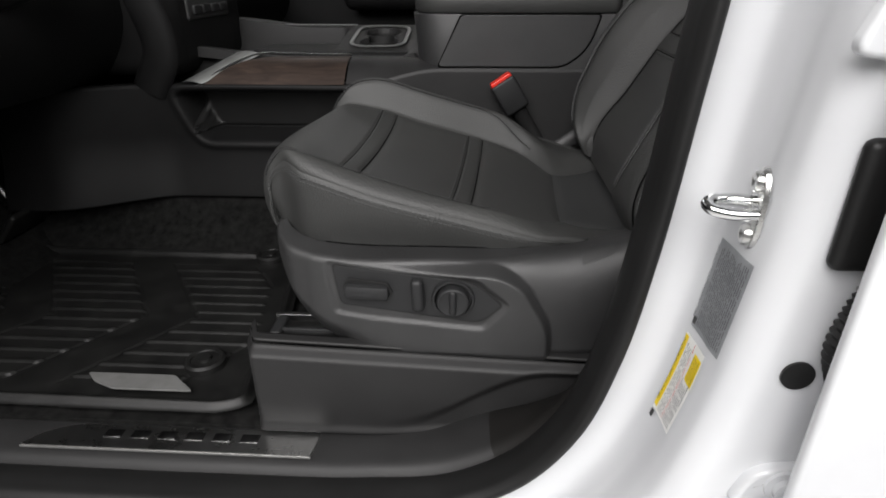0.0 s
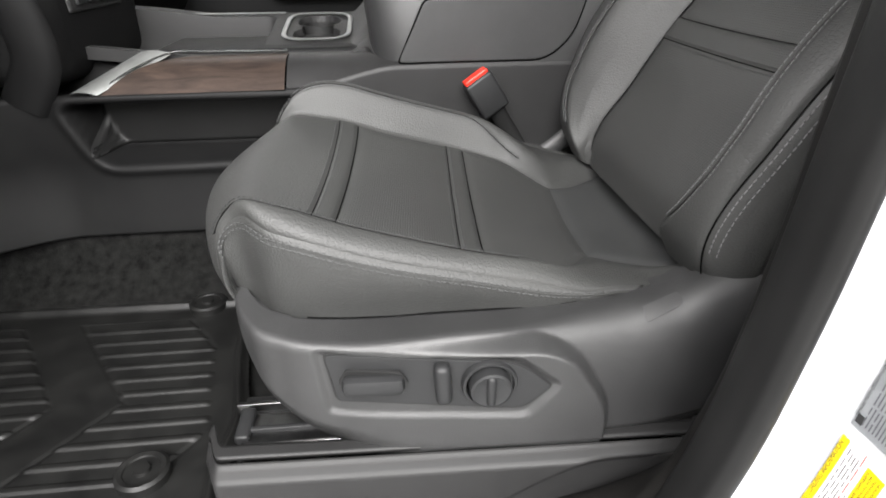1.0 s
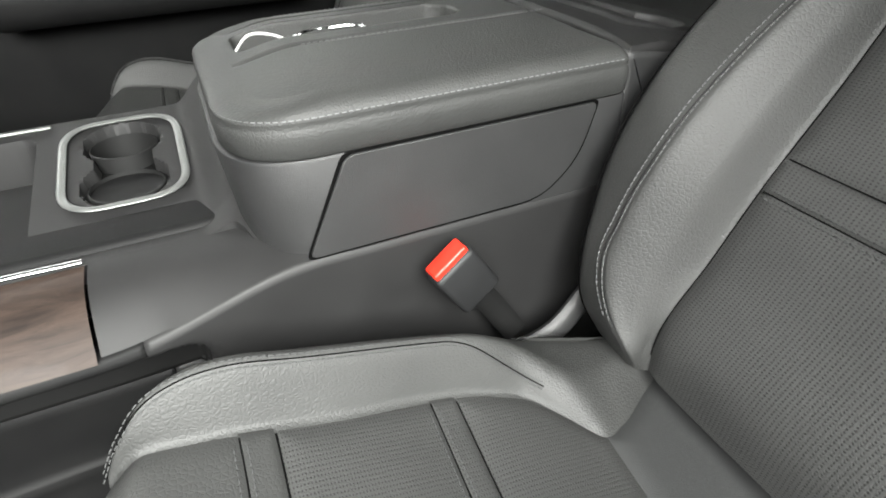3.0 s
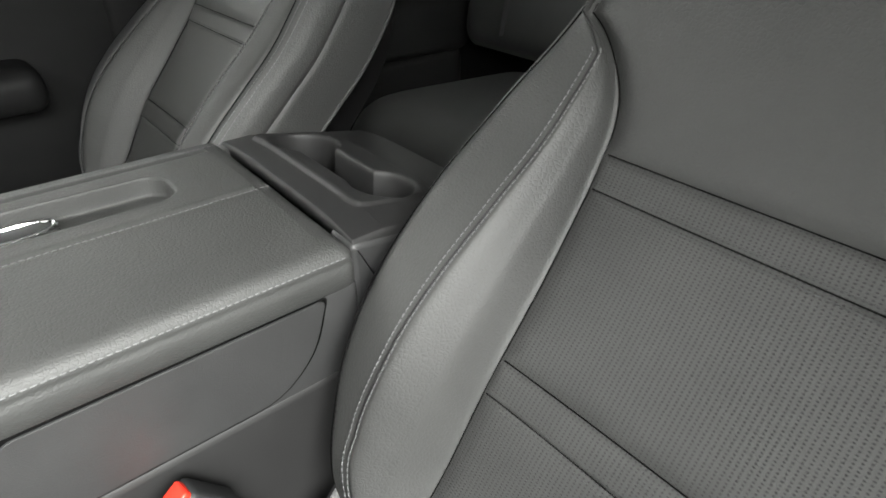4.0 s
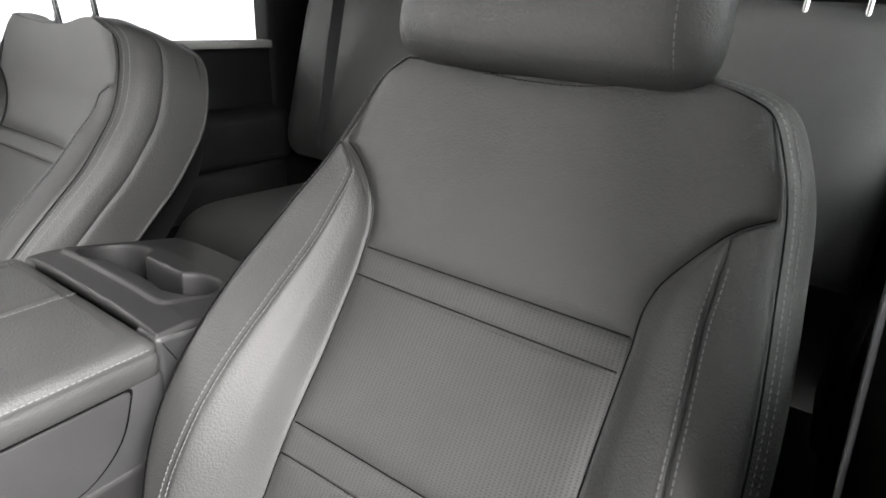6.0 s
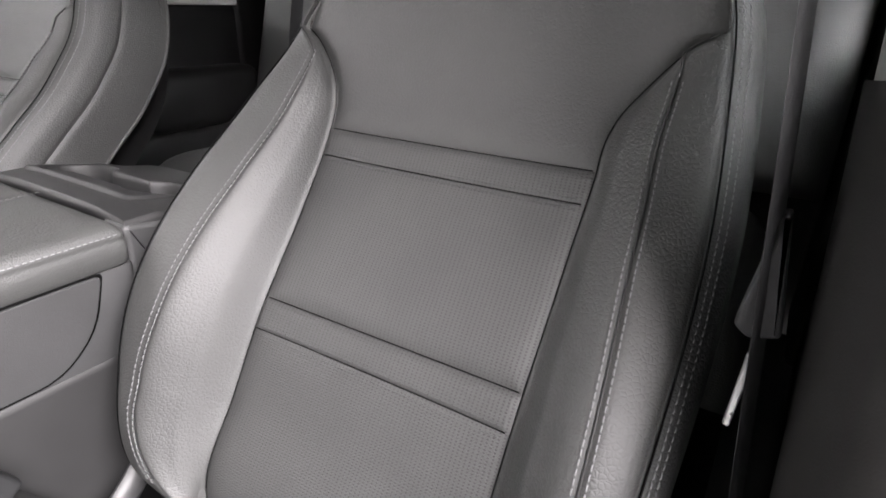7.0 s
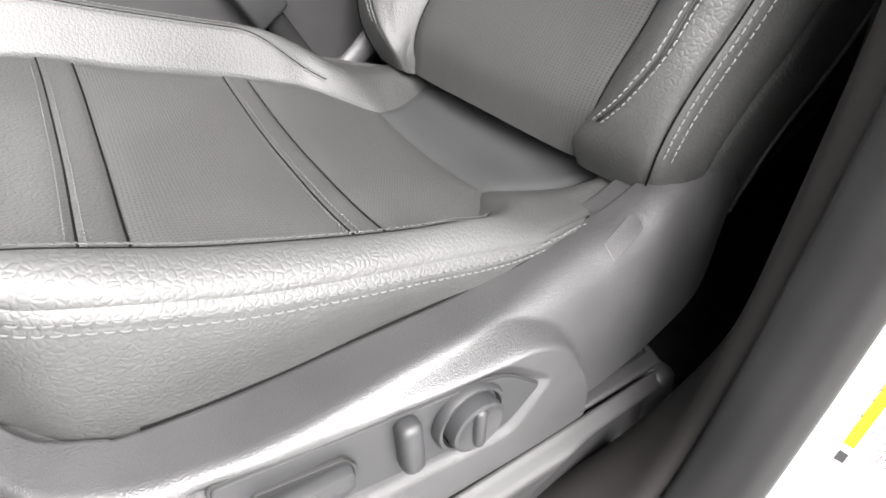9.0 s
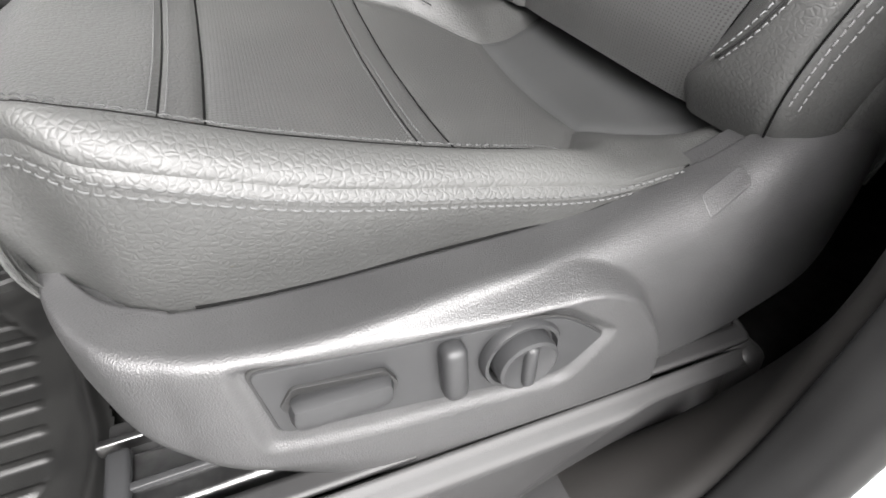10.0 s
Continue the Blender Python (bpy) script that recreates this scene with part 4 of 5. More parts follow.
JAMB = [(0.012, 0.4745), (0.028, 0.470), (0.044, 0.460), (0.050, 0.430), (0.052, 0.395), (0.056, 0.378), (0.068, 0.365), (0.095, 0.361), (0.150, 0.360)]
p = swept(JAMB)
structure("door_jamb", loft(p), PAINT, "white painted door jamb", "body", 70)
structure("pillar_rear_face", rbox(0.345, 0.41, 1.25, 0.02, 0.09, 1.3, 0.004), PAINT, "white painted rear pillar edge", "body")

# far side of the cab: door panels, pillar, windows
structure("wall_far_front", rbox(-0.40, 2.16, 1.02, 1.44, 0.08, 0.72, 0.02), PLASTIC_SOFT, "dark passenger door panel", "wall")
structure("pillar_far", rbox(0.37, 2.15, 1.30, 0.14, 0.08, 1.26, 0.02), PLASTIC_SOFT, "dark far pillar trim", "wall")
structure("wall_far_rear", rbox(0.90, 2.16, 1.02, 0.95, 0.08, 0.71, 0.02), PLASTIC_SOFT, "dark rear passenger door panel", "wall")
structure("pillar_far_rear", rbox(1.40, 2.15, 1.30, 0.36, 0.08, 1.26, 0.02), PLASTIC_SOFT, "dark far rear pillar", "wall")
structure("window_trim", rbox(0.83, 2.135, 1.383, 0.80, 0.05, 0.022, 0.006), PLASTIC_GREY, "pale weatherstrip under the rear window", "trim")
for n, x0, x1 in (("window_1", -0.95, 0.30), ("window_2", 0.44, 1.22)):
    w = structure(n, rbox((x0 + x1) / 2, 2.17, 1.62, x1 - x0, 0.004, 0.52, 0.0), GLASS if x0 < 0 else SMOKED, "clear closed side window" if x0 < 0 else "lightly smoked closed rear window", "window")
    w.visible_shadow = x0 > 0
# added glowing backdrops: one behind the far windows, one out of view ahead
structure("bay_wall", rbox(0.5, 5.2, 1.9, 11.0, 0.08, 3.8, 0.0), BAY_WHITE, "plain white backdrop outside the cab, made to glow", "backdrop")
structure("bay_wall_front", rbox(-5.0, 0.6, 1.9, 0.08, 9.2, 3.8, 0.0), BAY_FRONT, "plain white backdrop outside the cab, made to glow", "backdrop")
structure("pillar_near_rear", rbox(1.42, 0.44, 1.30, 0.30, 0.09, 1.3, 0.03), PLASTIC_SOFT, "dark near rear pillar trim", "wall")
structure("rear_sill", rbox(0.88, 0.49, 0.61, 1.20, 0.20, 0.06, 0.012), PLASTIC, "charcoal rear sill trim", "trim")
structure("rocker_panel", rbox(0.0, 0.40, 0.45, 2.6, 0.10, 0.30, 0.03), PAINT, "white painted rocker panel", "body")


# ---- console ----
console = thing("centre_console", (0.0, 1.31, 0.80), "charcoal centre console with wood trim and padded lid", "console")
DARK_POCKET = rounded([(-0.615, 0.992), (-0.18, 0.992), (-0.18, 0.885), (-0.575, 0.885)], 0.03, 4)


def side_y(x, z):
    y = 1.1462 - 0.018 * (1 - smoothstep(-0.30, -0.05, x)) * smoothstep(0.78, 0.98, z) - 0.035 * (1 - smoothstep(0.74, 0.90, z)) * (1 - smoothstep(-0.3, 0.1, x))
    d = polygon_distance(x, z, DARK_POCKET)
    y = y + 0.080 * (1 - smoothstep(-0.016, 0.0, d)) - 0.006 * np.exp(-((d - 0.008) / 0.008) ** 2) * (1 - smoothstep(-0.45, -0.25, x))
    y = y - 0.10 * (1 - smoothstep(-0.86, -0.62, x)) * (1 - 0.3 * smoothstep(0.78, 1.0, z))
    return y


xs = np.linspace(-0.95, 0.52, 260)


def side_top(x):
    return 1.003 + 0.0305 * smoothstep(-0.26, -0.075, x)


top = side_top(xs)
gx = np.repeat(xs[:, None], 80, axis=1)
gz = 0.770 + (top - 0.770)[:, None] * np.linspace(0, 1, 80)[None, :]
gy = side_y(gx, gz) + 0.0035 * smoothstep(-0.007, 0.0, gz - top[:, None])
# forward of here the console side gets darker plastic in place of footwell shade
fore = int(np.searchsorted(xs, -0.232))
grid = np.stack([gx, gy, gz], axis=2)
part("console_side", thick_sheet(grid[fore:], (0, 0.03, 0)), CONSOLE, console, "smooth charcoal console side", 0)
part("tunnel_cover", thick_sheet(grid[:fore + 1], (0, 0.03, 0)), PLASTIC_SOFT, console, "forward console side with a storage pocket, darkened as footwell shade", 0)
# a near-black sheet added over the recess to give the pocket its shade
px, pz = np.meshgrid(np.linspace(-0.585, -0.19, 60), np.linspace(0.902, 0.982, 16), indexing="ij")
part("pocket_liner", thick_sheet(np.stack([px, side_y(px, pz) - 0.0025, pz], axis=2), (0, 0.002, 0)), SEAL, console, "near-black sheet added as the shade inside the pocket", 0)
part("console_far_side", rbox(-0.2, 1.475, 0.90, 1.4, 0.03, 0.25, 0.01), PLASTIC_SOFT, console)

# wood face with its chrome edging


def wood_place(a, b, d):
    y = 1.128 + 0.088 * b
    z = 1.003 + 0.042 * b + 0.012 * math.sin(math.pi * max(0, min(1, b)))
    return (a, y - d * 0.42, z + d * 0.9)


na, nb = 60, 16
vs = []
for j in range(nb):
    b = j / (nb - 1)
    left = -0.545 + 0.093 * b + 0.030 * b * b
    for i in range(na):
        a = left + (-0.264 - left) * i / (na - 1)
        vs.append(wood_place(a, b, 0.0))
part("wood_trim", (vs, grid_faces(nb, na)), WOOD, console, "dark open-pore wood trim with fine grain")
vs = []
for j in range(nb):
    for i in range(40):
        b = j / (nb - 1)
        x, y, z = wood_place(-0.262 + 0.212 * i / 39, b, 0.0)
        f = i / 39
        hem, edge_z = float(side_y(np.array(x), np.array(0.99))) + 0.003, float(side_top(np.array(x))) - 0.0008
        y = hem + (1.222 - 0.052 * float(smoothstep(-0.11, -0.055, np.array(x))) - hem) * b
        z = edge_z + (1.0445 - edge_z) * b + (0.012 - 0.010 * f) * math.sin(math.pi * b)
        vs.append((x, y, z))
part("console_shoulder", (vs, grid_faces(nb, 40)), CONSOLE, console, "charcoal sloping shoulder")
part("chrome_strip", tube([(-0.56, 1.126, 1.002), (-0.50, 1.172, 1.036), (-0.452, 1.214, 1.0515), (-0.40, 1.2195, 1.0505), (-0.265, 1.2195, 1.0485)], 0.0034, 10, (0, 0, 1), 0.5, 50), CHROME, console, "bright chrome edging")
vs = []
for t in np.linspace(0, 1, 30):
    a = np.array([-0.590, 1.122, 1.006]) * (1 - t) + np.array([-0.502, 1.208, 1.054]) * t
    b = np.array([-0.548, 1.124, 1.004]) * (1 - t) + np.array([-0.452, 1.214, 1.050]) * t
    for f in np.linspace(0, 1, 8):
        c = a * (1 - f) + b * f
        vs.append(c + [0, -0.004 * math.sin(math.pi * f), 0.005 * math.sin(math.pi * f)])
part("satin_end", (vs, grid_faces(30, 8, True)), DULL, console, "satin metal end piece")

# front deck: storage bin and front cup holder in a chrome ring
FRONT_CUP = rounded([(-0.276, 1.312), (-0.178, 1.312), (-0.178, 1.455), (-0.276, 1.455)], 0.035, 6)
BIN = rounded([(-0.74, 1.244), (-0.318, 1.244), (-0.318, 1.462), (-0.74, 1.462)], 0.02, 4)


def deck_z(x, y):
    z = 1.044 + 0.17 * np.clip(y - 1.25, 0, 1) + 0.02 * (1 - smoothstep(-0.62, -0.4, x))
    z = z - 0.085 * (1 - smoothstep(-0.006, 0.003, polygon_distance(x, y, BIN)))
    d = polygon_distance(x, y, FRONT_CUP)
    ears = np.minimum(np.hypot(x + 0.227, y - 1.345) - 0.040, np.hypot(x + 0.227, y - 1.425) - 0.038)
    ears = np.minimum(ears, np.maximum(np.abs(x + 0.227) - 0.026, np.abs(y - 1.385) - 0.05))
    z = z - 0.085 * (1 - smoothstep(-0.003, 0.003, ears))
    z = z + 0.05 * smoothstep(-0.165, -0.118, x) * smoothstep(1.17, 1.30, y) * 0.7
    z = z - 0.012 * smoothstep(1.215, 1.150, y)
    return z


ax, ay = np.linspace(-0.80, -0.10, 210), np.linspace(1.150, 1.490, 120)
near = 1.150 + 0.069 * (1 - smoothstep(-0.135, -0.10, ax))
gx = np.repeat(ax[:, None], 120, axis=1)
gy = near[:, None] + (1.490 - near)[:, None] * np.linspace(0, 1, 120)[None, :]
part("console_deck", thick_sheet(np.stack([gx, gy, deck_z(gx, gy)], axis=2), (0, 0, -0.02)), CONSOLE, console, "charcoal deck with a storage bin", 50)
ring = rounded([(-0.287, 1.300), (-0.166, 1.300), (-0.166, 1.466), (-0.287, 1.466)], 0.042, 8)
pts = [(a, b, float(deck_z(np.array([-0.14]), np.array([b]))[0]) + 0.0035 - 0.035 * float(smoothstep(-0.165, -0.118, np.array([-0.14]))[0] * smoothstep(1.17, 1.30, np.array([b]))[0])) for a, b in ring]
part("cup_ring", tube(pts + pts[:1], 0.0045, 10, (0, 0, 1), 0.5), DULL, console, "chrome ring round the front cup holder")
part("chrome_strip", tube([(-0.72, 1.476, 1.088), (-0.30, 1.476, 1.086)], 0.0026, 8, (0, 0, 1), 0.6), DULL, console)
part("bin_mat", rbox(-0.53, 1.353, 0.982, 0.40, 0.20, 0.006, 0.002), BLACK, console, "black rubber mat in the bin")
for y, r in ((1.345, 0.0385), (1.425, 0.0365)):
    part("cup_liner", lathe([(r, 0.0), (r, 0.066 + 0.17 * (y - 1.345)), (r - 0.0015, 0.067 + 0.17 * (y - 1.345)), (r - 0.002, 0.002)], (-0.227, y, 0.988), (0, 0, 1), 40), BLACK, console, "black rubber cup liner")
part("cup_floor", rbox(-0.227, 1.385, 0.985, 0.10, 0.145, 0.012, 0.004), BLACK, console)
part("cup_insert", tube([(-0.227, 1.395, 0.98), (-0.227, 1.395, 1.045)], 0.012, 14), RUBBER, console)

# bin under the lid
bin_plan = rounded([(-0.122, 1.1485), (0.262, 1.1485), (0.262, 1.468), (-0.122, 1.468)], [0.085, 0.01, 0.01, 0.085], 12)
part("console_bin", slab(bin_plan, lambda a, b, d: (a - 0.10 * d * (a < 0.1), b, 1.020 + d), 0.111, 0.004), PLASTIC, console, "charcoal bin body")
panel = [(-0.080, 1.036), (0.165, 1.036), (0.206, 1.072), (0.224, 1.1285), (-0.034, 1.1285)]
gap_line = rounded([(-0.0832, 1.0332), (0.1665, 1.0328), (0.2096, 1.0705), (0.2276, 1.1310), (-0.0368, 1.1310)], [0.009, 0.03, 0.03, 0.009, 0.009], 4)
part("panel_gap", slab(gap_line, lambda a, b, d: (a, 1.1487 - d, b), 0.0012, 0.0004), SEAM, console, "dark gap round the side panel")
part("bin_panel", slab(rounded(panel, [0.009, 0.03, 0.03, 0.009, 0.009], 4), lambda a, b, d: (a, 1.1490 - d, b), 0.0036, 0.0010), PLASTIC, console, "smooth inset side panel")
# lid
LID = np.array(rounded([(-0.128, 1.1435), (0.258, 1.1435), (0.258, 1.474), (-0.128, 1.474)], [0.080, 0.012, 0.012, 0.080], 22))
TRAY = rounded([(-0.088, 1.328), (0.150, 1.322), (0.166, 1.336), (0.166, 1.378), (0.150, 1.392), (-0.088, 1.400)], 0.012, 4)
LID_SEAM = [1.292, 1.428]


def lid_z(x, y):
    z = 1.186 - 0.010 * np.clip((y - 1.31) / 0.16, -1, 1) ** 4
    z = z - 0.016 * (1 - smoothstep(-0.128, -0.03, x))
    for s in LID_SEAM:
        z = z - 0.004 * np.exp(-((y - s) / 0.004) ** 2) * smoothstep(-0.12, -0.05, x)
    return z


mid = np.array([0.065, 1.311])
rings = []
for inset, z, f in ((0.004, 1.132, 0), (0.0, 1.136, 0), (-0.001, 1.150, 0), (-0.0005, 1.158, 0), (0.0015, 1.1605, 0), (0.0, 1.163, 0), (0.0012, 0, 0.24), (0.005, 0, 0.50), (0.011, 0, 0.74), (0.020, 0, 0.91), (0.034, 0, 1.0)):
    o = LID + (mid - LID) / np.linalg.norm(mid - LID, axis=1, keepdims=True) * inset
    rim = LID + (mid - LID) / np.linalg.norm(mid - LID, axis=1, keepdims=True) * 0.034
    rings.append(np.column_stack([o, np.full(len(o), z) if z else 1.163 + (lid_z(rim[:, 0], rim[:, 1]) - 1.163) * f]))
part("lid_side", loft(rings, True), LEATHER, console, "leather-wrapped lid edge", 0)
inner = LID + (mid - LID) / np.linalg.norm(mid - LID, axis=1, keepdims=True) * 0.034
hub = np.array([0.040, 1.361])


def by_angle(outline, n=560):
    """The outline met by n rays from the tray's middle, evenly shared out along the tray."""
    o = np.array(outline, float)
    dense = np.concatenate([o, o[:1]])
    k = np.linspace(0, len(o), 6000, endpoint=False)
    o = np.column_stack([np.interp(k, np.arange(len(dense)), dense[:, c]) for c in (0, 1)])
    a = np.arctan2((o[:, 1] - hub[1]) * 3, o[:, 0] - hub[0])
    order = np.argsort(a)
    a, o = a[order], o[order]
    want = np.linspace(-math.pi, math.pi, n, endpoint=False)
    return np.column_stack([np.interp(want, a, o[:, c], period=2 * math.pi) for c in (0, 1)])


outer, rim = by_angle(inner), by_angle(TRAY)
rings = []
for f in np.linspace(0, 0.97, 90):
    o = outer + (rim - outer) * f
    rings.append(np.column_stack([o, lid_z(o[:, 0], o[:, 1])]))
for f, drop in ((1.0, 0.0006), (1.01, 0.002), (1.015, 0.005), (1.02, 0.018), (1.03, 0.021), (1.05, 0.0225), (1.2, 0.023), (1.6, 0.023), (1.99, 0.023)):
    o = rim + (hub - rim) * (f - 1) if f > 1 else rim
    rings.append(np.column_stack([o, lid_z(o[:, 0], o[:, 1]) - drop]))
part("lid_top", loft(rings, True), LEATHER, console, "padded leather lid with a phone tray", 0)
near = [(x, 1.1445, 1.1665) for x in np.linspace(-0.05, 0.25, 90)]
arc = LID[(LID[:, 0] < -0.04) & (LID[:, 1] < 1.30)]
arc = arc[np.argsort(-arc[:, 1])]
path = [(a + 0.0008, b + 0.0008, 1.1665) for a, b in arc] + near
part("stitching", stitches(path, np.tile([0, -1, 0.3], (len(path), 1))), THREAD, console, "", 0)
for s in LID_SEAM:
    path = [(x, s - 0.006 if s < 1.35 else s + 0.006, float(lid_z(np.array([x]), np.array([s - 0.006]))[0]) + 0.0006) for x in np.linspace(-0.03, 0.250, 70)]
    part("stitching", stitches(path, np.tile([0, 0, 1], (70, 1))), THREAD, console, "", 0)

# rear module with two cup holders
PLATEAU = rounded([(0.294, 1.196), (0.404, 1.200), (0.404, 1.446), (0.294, 1.448)], [0.018, 0.025, 0.03, 0.018], 6)


def module_z(x, y):
    z = 1.182 - 0.20 * np.clip(x - 0.30, 0, 1) - 0.010 * np.clip((y - 1.31) / 0.16, -1, 1) ** 4
    z = z + 0.004 * (1 - smoothstep(-0.003, 0.003, polygon_distance(x, y, PLATEAU)))
    wells = np.minimum(np.hypot(x - 0.3445, y - 1.396) - 0.0425, np.hypot(x - 0.3540, y - 1.238) - 0.0365)
    slot = np.maximum(np.abs(x - 0.3435) - 0.0225, np.abs(y - 1.315) - 0.09)
    rim = np.minimum(wells, slot)
    z = z - 0.004 * np.exp(-((rim + 0.002) / 0.004) ** 2) * (rim < 0.01)
    z = z - 0.048 * (1 - smoothstep(-0.005, 0.0015, rim))
    return z - 0.024 * (1 - smoothstep(-0.004, 0.0, wells))


ax, ay = np.linspace(0.263, 0.470, 180), np.linspace(1.156, 1.466, 260)
gx, gy = np.meshgrid(ax, ay, indexing="ij")
part("cup_module", thick_sheet(np.stack([gx, gy, module_z(gx, gy)], axis=2), (0, 0, -0.02)), CONSOLE, console, "charcoal cup holder module with two round wells", 0)
cheek = rounded([(0.258, 0.80), (0.258, 1.172), (0.470, 1.138), (0.455, 0.95), (0.44, 0.80)], [0.002, 0.012, 0.02, 0.02, 0.002], 4)
part("console_tail", slab(cheek, lambda a, b, d: (a, 1.470 - d, b), 0.026, 0.008, 3), PLASTIC, console, "smooth charcoal console tail")
part("console_tail", slab(cheek, lambda a, b, d: (a, 1.190 - d, b), 0.037, 0.008, 3), PLASTIC, console, "smooth charcoal console tail")
part("tail_core", rbox(0.352, 1.317, 0.94, 0.18, 0.30, 0.27, 0.004), PLASTIC_SOFT, console)
part("console_core", rbox(-0.05, 1.325, 0.93, 0.9, 0.18, 0.24, 0.01), PLASTIC_SOFT, console)

# keys in the lid's tray
fob = thing("key_fob", (0.01, 1.36, 1.166), "black remote key fob with chrome edging lying in the lid tray", "key")
part("fob_body", turned(rbox(0, 0, 0.008, 0.075, 0.034, 0.014, 0.006), Matrix.Translation((0.02, 1.358, 1.163)) @ Matrix.Rotation(0.1, 4, "Z")), BLACK, fob)
part("fob_trim", tube([(0.058 * math.cos(a) * 0.62 + 0.02, 1.358 + 0.016 * math.sin(a), 1.1775) for a in np.linspace(0, 2 * math.pi, 40)], 0.0024, 8), CHROME, fob, "chrome edging")
part("key_ring", tube([(-0.030 + 0.012 * math.cos(a), 1.356 + 0.012 * math.sin(a), 1.172 + 0.006 * math.cos(a)) for a in np.linspace(0, 2 * math.pi, 30)], 0.0014, 6), CHROME, fob)
tag = thing("key_tag", (-0.06, 1.36, 1.168), "white plastic key tag on a ring", "key")
part("tag_plate", tube([(-0.085, 1.362, 1.170), (-0.070, 1.360, 1.184), (-0.045, 1.358, 1.182), (-0.032, 1.356, 1.176)], 0.003, 10, (0, 0, 1), 0.5, 20), PAPER, tag)


# ---- buckle, belt ----
buckle = thing("belt_buckle", (0.095, 1.122, 0.93), "black seat belt buckle with red release button", "seat belt")
axis = Vector((-0.045, -0.006, 0.070)).normalized()
m = Matrix.Translation((0.060, 1.118, 0.987)) @ axis.to_track_quat("Z", "Y").to_matrix().to_4x4() @ Matrix.Rotation(radians(0), 4, "Z")
part("buckle_body", turned(rbox(0, 0, 0, 0.028, 0.050, 0.066, 0.006), m), SWITCH, buckle)
part("release_button", turned(rbox(0, 0, 0.033, 0.020, 0.043, 0.012, 0.003), m), RED, buckle, "red release button")
part("buckle_mark", turned(rbox(-0.0145, 0, -0.004, 0.001, 0.020, 0.016, 0.0004), m), PLASTIC, buckle)
part("stalk", tube([(0.078, 1.121, 0.962), (0.098, 1.124, 0.93), (0.125, 1.12, 0.885)], 0.014, 10, (0, 1, 0), 0.35, 16), SEAL, buckle)
belt = thing("seat_belt", (0.25, 0.555, 0.85), "black seat belt webbing hanging beside the pillar", "seat belt")
part("webbing", tube([(0.256, 0.538, 0.87), (0.266, 0.546, 1.03), (0.270, 0.555, 1.13), (0.271, 0.566, 1.24), (0.273, 0.575, 1.33), (0.277, 0.588, 1.46), (0.29, 0.615, 1.78)], 0.023, 12, (0.12, 0.99, 0), 0.06, 60), WEBBING, belt)
tongue = part("tongue_cover", slab(rounded([(-0.014, 0.0), (-0.006, -0.006), (0.009, -0.002), (0.004, 0.030), (-0.001, 0.064), (-0.004, 0.064), (-0.0105, 0.024)], 0.003, 4), lambda a, b, d: (0.274 - d, 0.565 - a, 1.241 + b), 0.010, 0.003, 3), SWITCH, belt, "charcoal plastic latch cover")
part("latch_plate", slab(rounded([(-0.006, -0.058), (-0.002, -0.059), (0.002, -0.010), (-0.003, -0.010)], 0.0015, 3), lambda a, b, d: (0.270 - d, 0.566 - a, 1.235 + b), 0.003, 0.001), SATIN, tongue, "bright steel latch plate")
part("anchor", rbox(0.257, 0.540, 0.862, 0.026, 0.024, 0.045, 0.008), PILLAR, belt)


# ---- rail cover beside the driver seat ----
cover = thing("rail_cover", (-0.05, 0.57, 0.665), "charcoal plastic seat rail cover on the sill", "seat trim")
xs = np.linspace(-0.292, 0.205, 170)
zt = 0.782 - 0.018 * (xs + 0.292) / 0.477
zb = 0.655 + 0.012 * smoothstep(0.0, 0.18, xs)
gx = np.repeat(xs[:, None], 50, axis=1)
v = np.linspace(0, 1, 50)[None, :]
gz = zb[:, None] + (zt - zb)[:, None] * v
gy = 0.560 + 0.016 * smoothstep(0.90, 1.0, v) + 0 * gx
crease = 0.672 + 0.082 * smoothstep(-0.10, 0.10, gx)
gy = gy + 0.014 * (1 - smoothstep(-0.012, 0.012, gz - crease)) * smoothstep(-0.14, 0.02, gx)
gy = gy + 0.03 * (1 - smoothstep(-0.292, -0.272, gx)) ** 2 + 0.03 * smoothstep(0.190, 0.205, gx) ** 2 - 0.004 * (1 - smoothstep(0.0, 0.10, v))
face = np.stack([gx, gy, gz], axis=2)
top = np.stack([np.stack([face[:, -1, 0], face[:, -1, 1] + d, face[:, -1, 2] + 0.003 * (d > 0)], axis=1) for d in np.linspace(0.004, 0.020, 5)], axis=1)
part("cover_face", thick_sheet(face, (0, 0.004, -0.004)), CONSOLE, cover, "", 0)
part("cover_ledge", thick_sheet(top, (0, 0.0, -0.004)), CONSOLE, cover, "narrow flat top ledge", 0)
part("cover_end", rbox(0.190, 0.606, 0.713, 0.030, 0.085, 0.100, 0.012, 4), CONSOLE, cover, "rounded rear end")

# slide rail end with bright edges
rail_end = thing("rail_end_bracket", (-0.26, 0.66, 0.70), "dark steel seat rail end with bright edges", "seat trim")
part("rail_block", rbox(-0.225, 0.665, 0.735, 0.11, 0.075, 0.03, 0.004), BLACK, rail_end)
for y, x0, tall, mat in ((0.679, -0.284, 0.012, STEEL), (0.663, -0.272, 0.007, SATIN), (0.652, -0.268, 0.009, STEEL), (0.637, -0.262, 0.016, SWITCH)):
    part("rail_edge", rbox((x0 - 0.17) / 2, y, 0.748 + tall / 2, -0.17 - x0, 0.006, tall, 0.0012), mat, rail_end, "worn steel rail edge" if mat is SATIN else "")
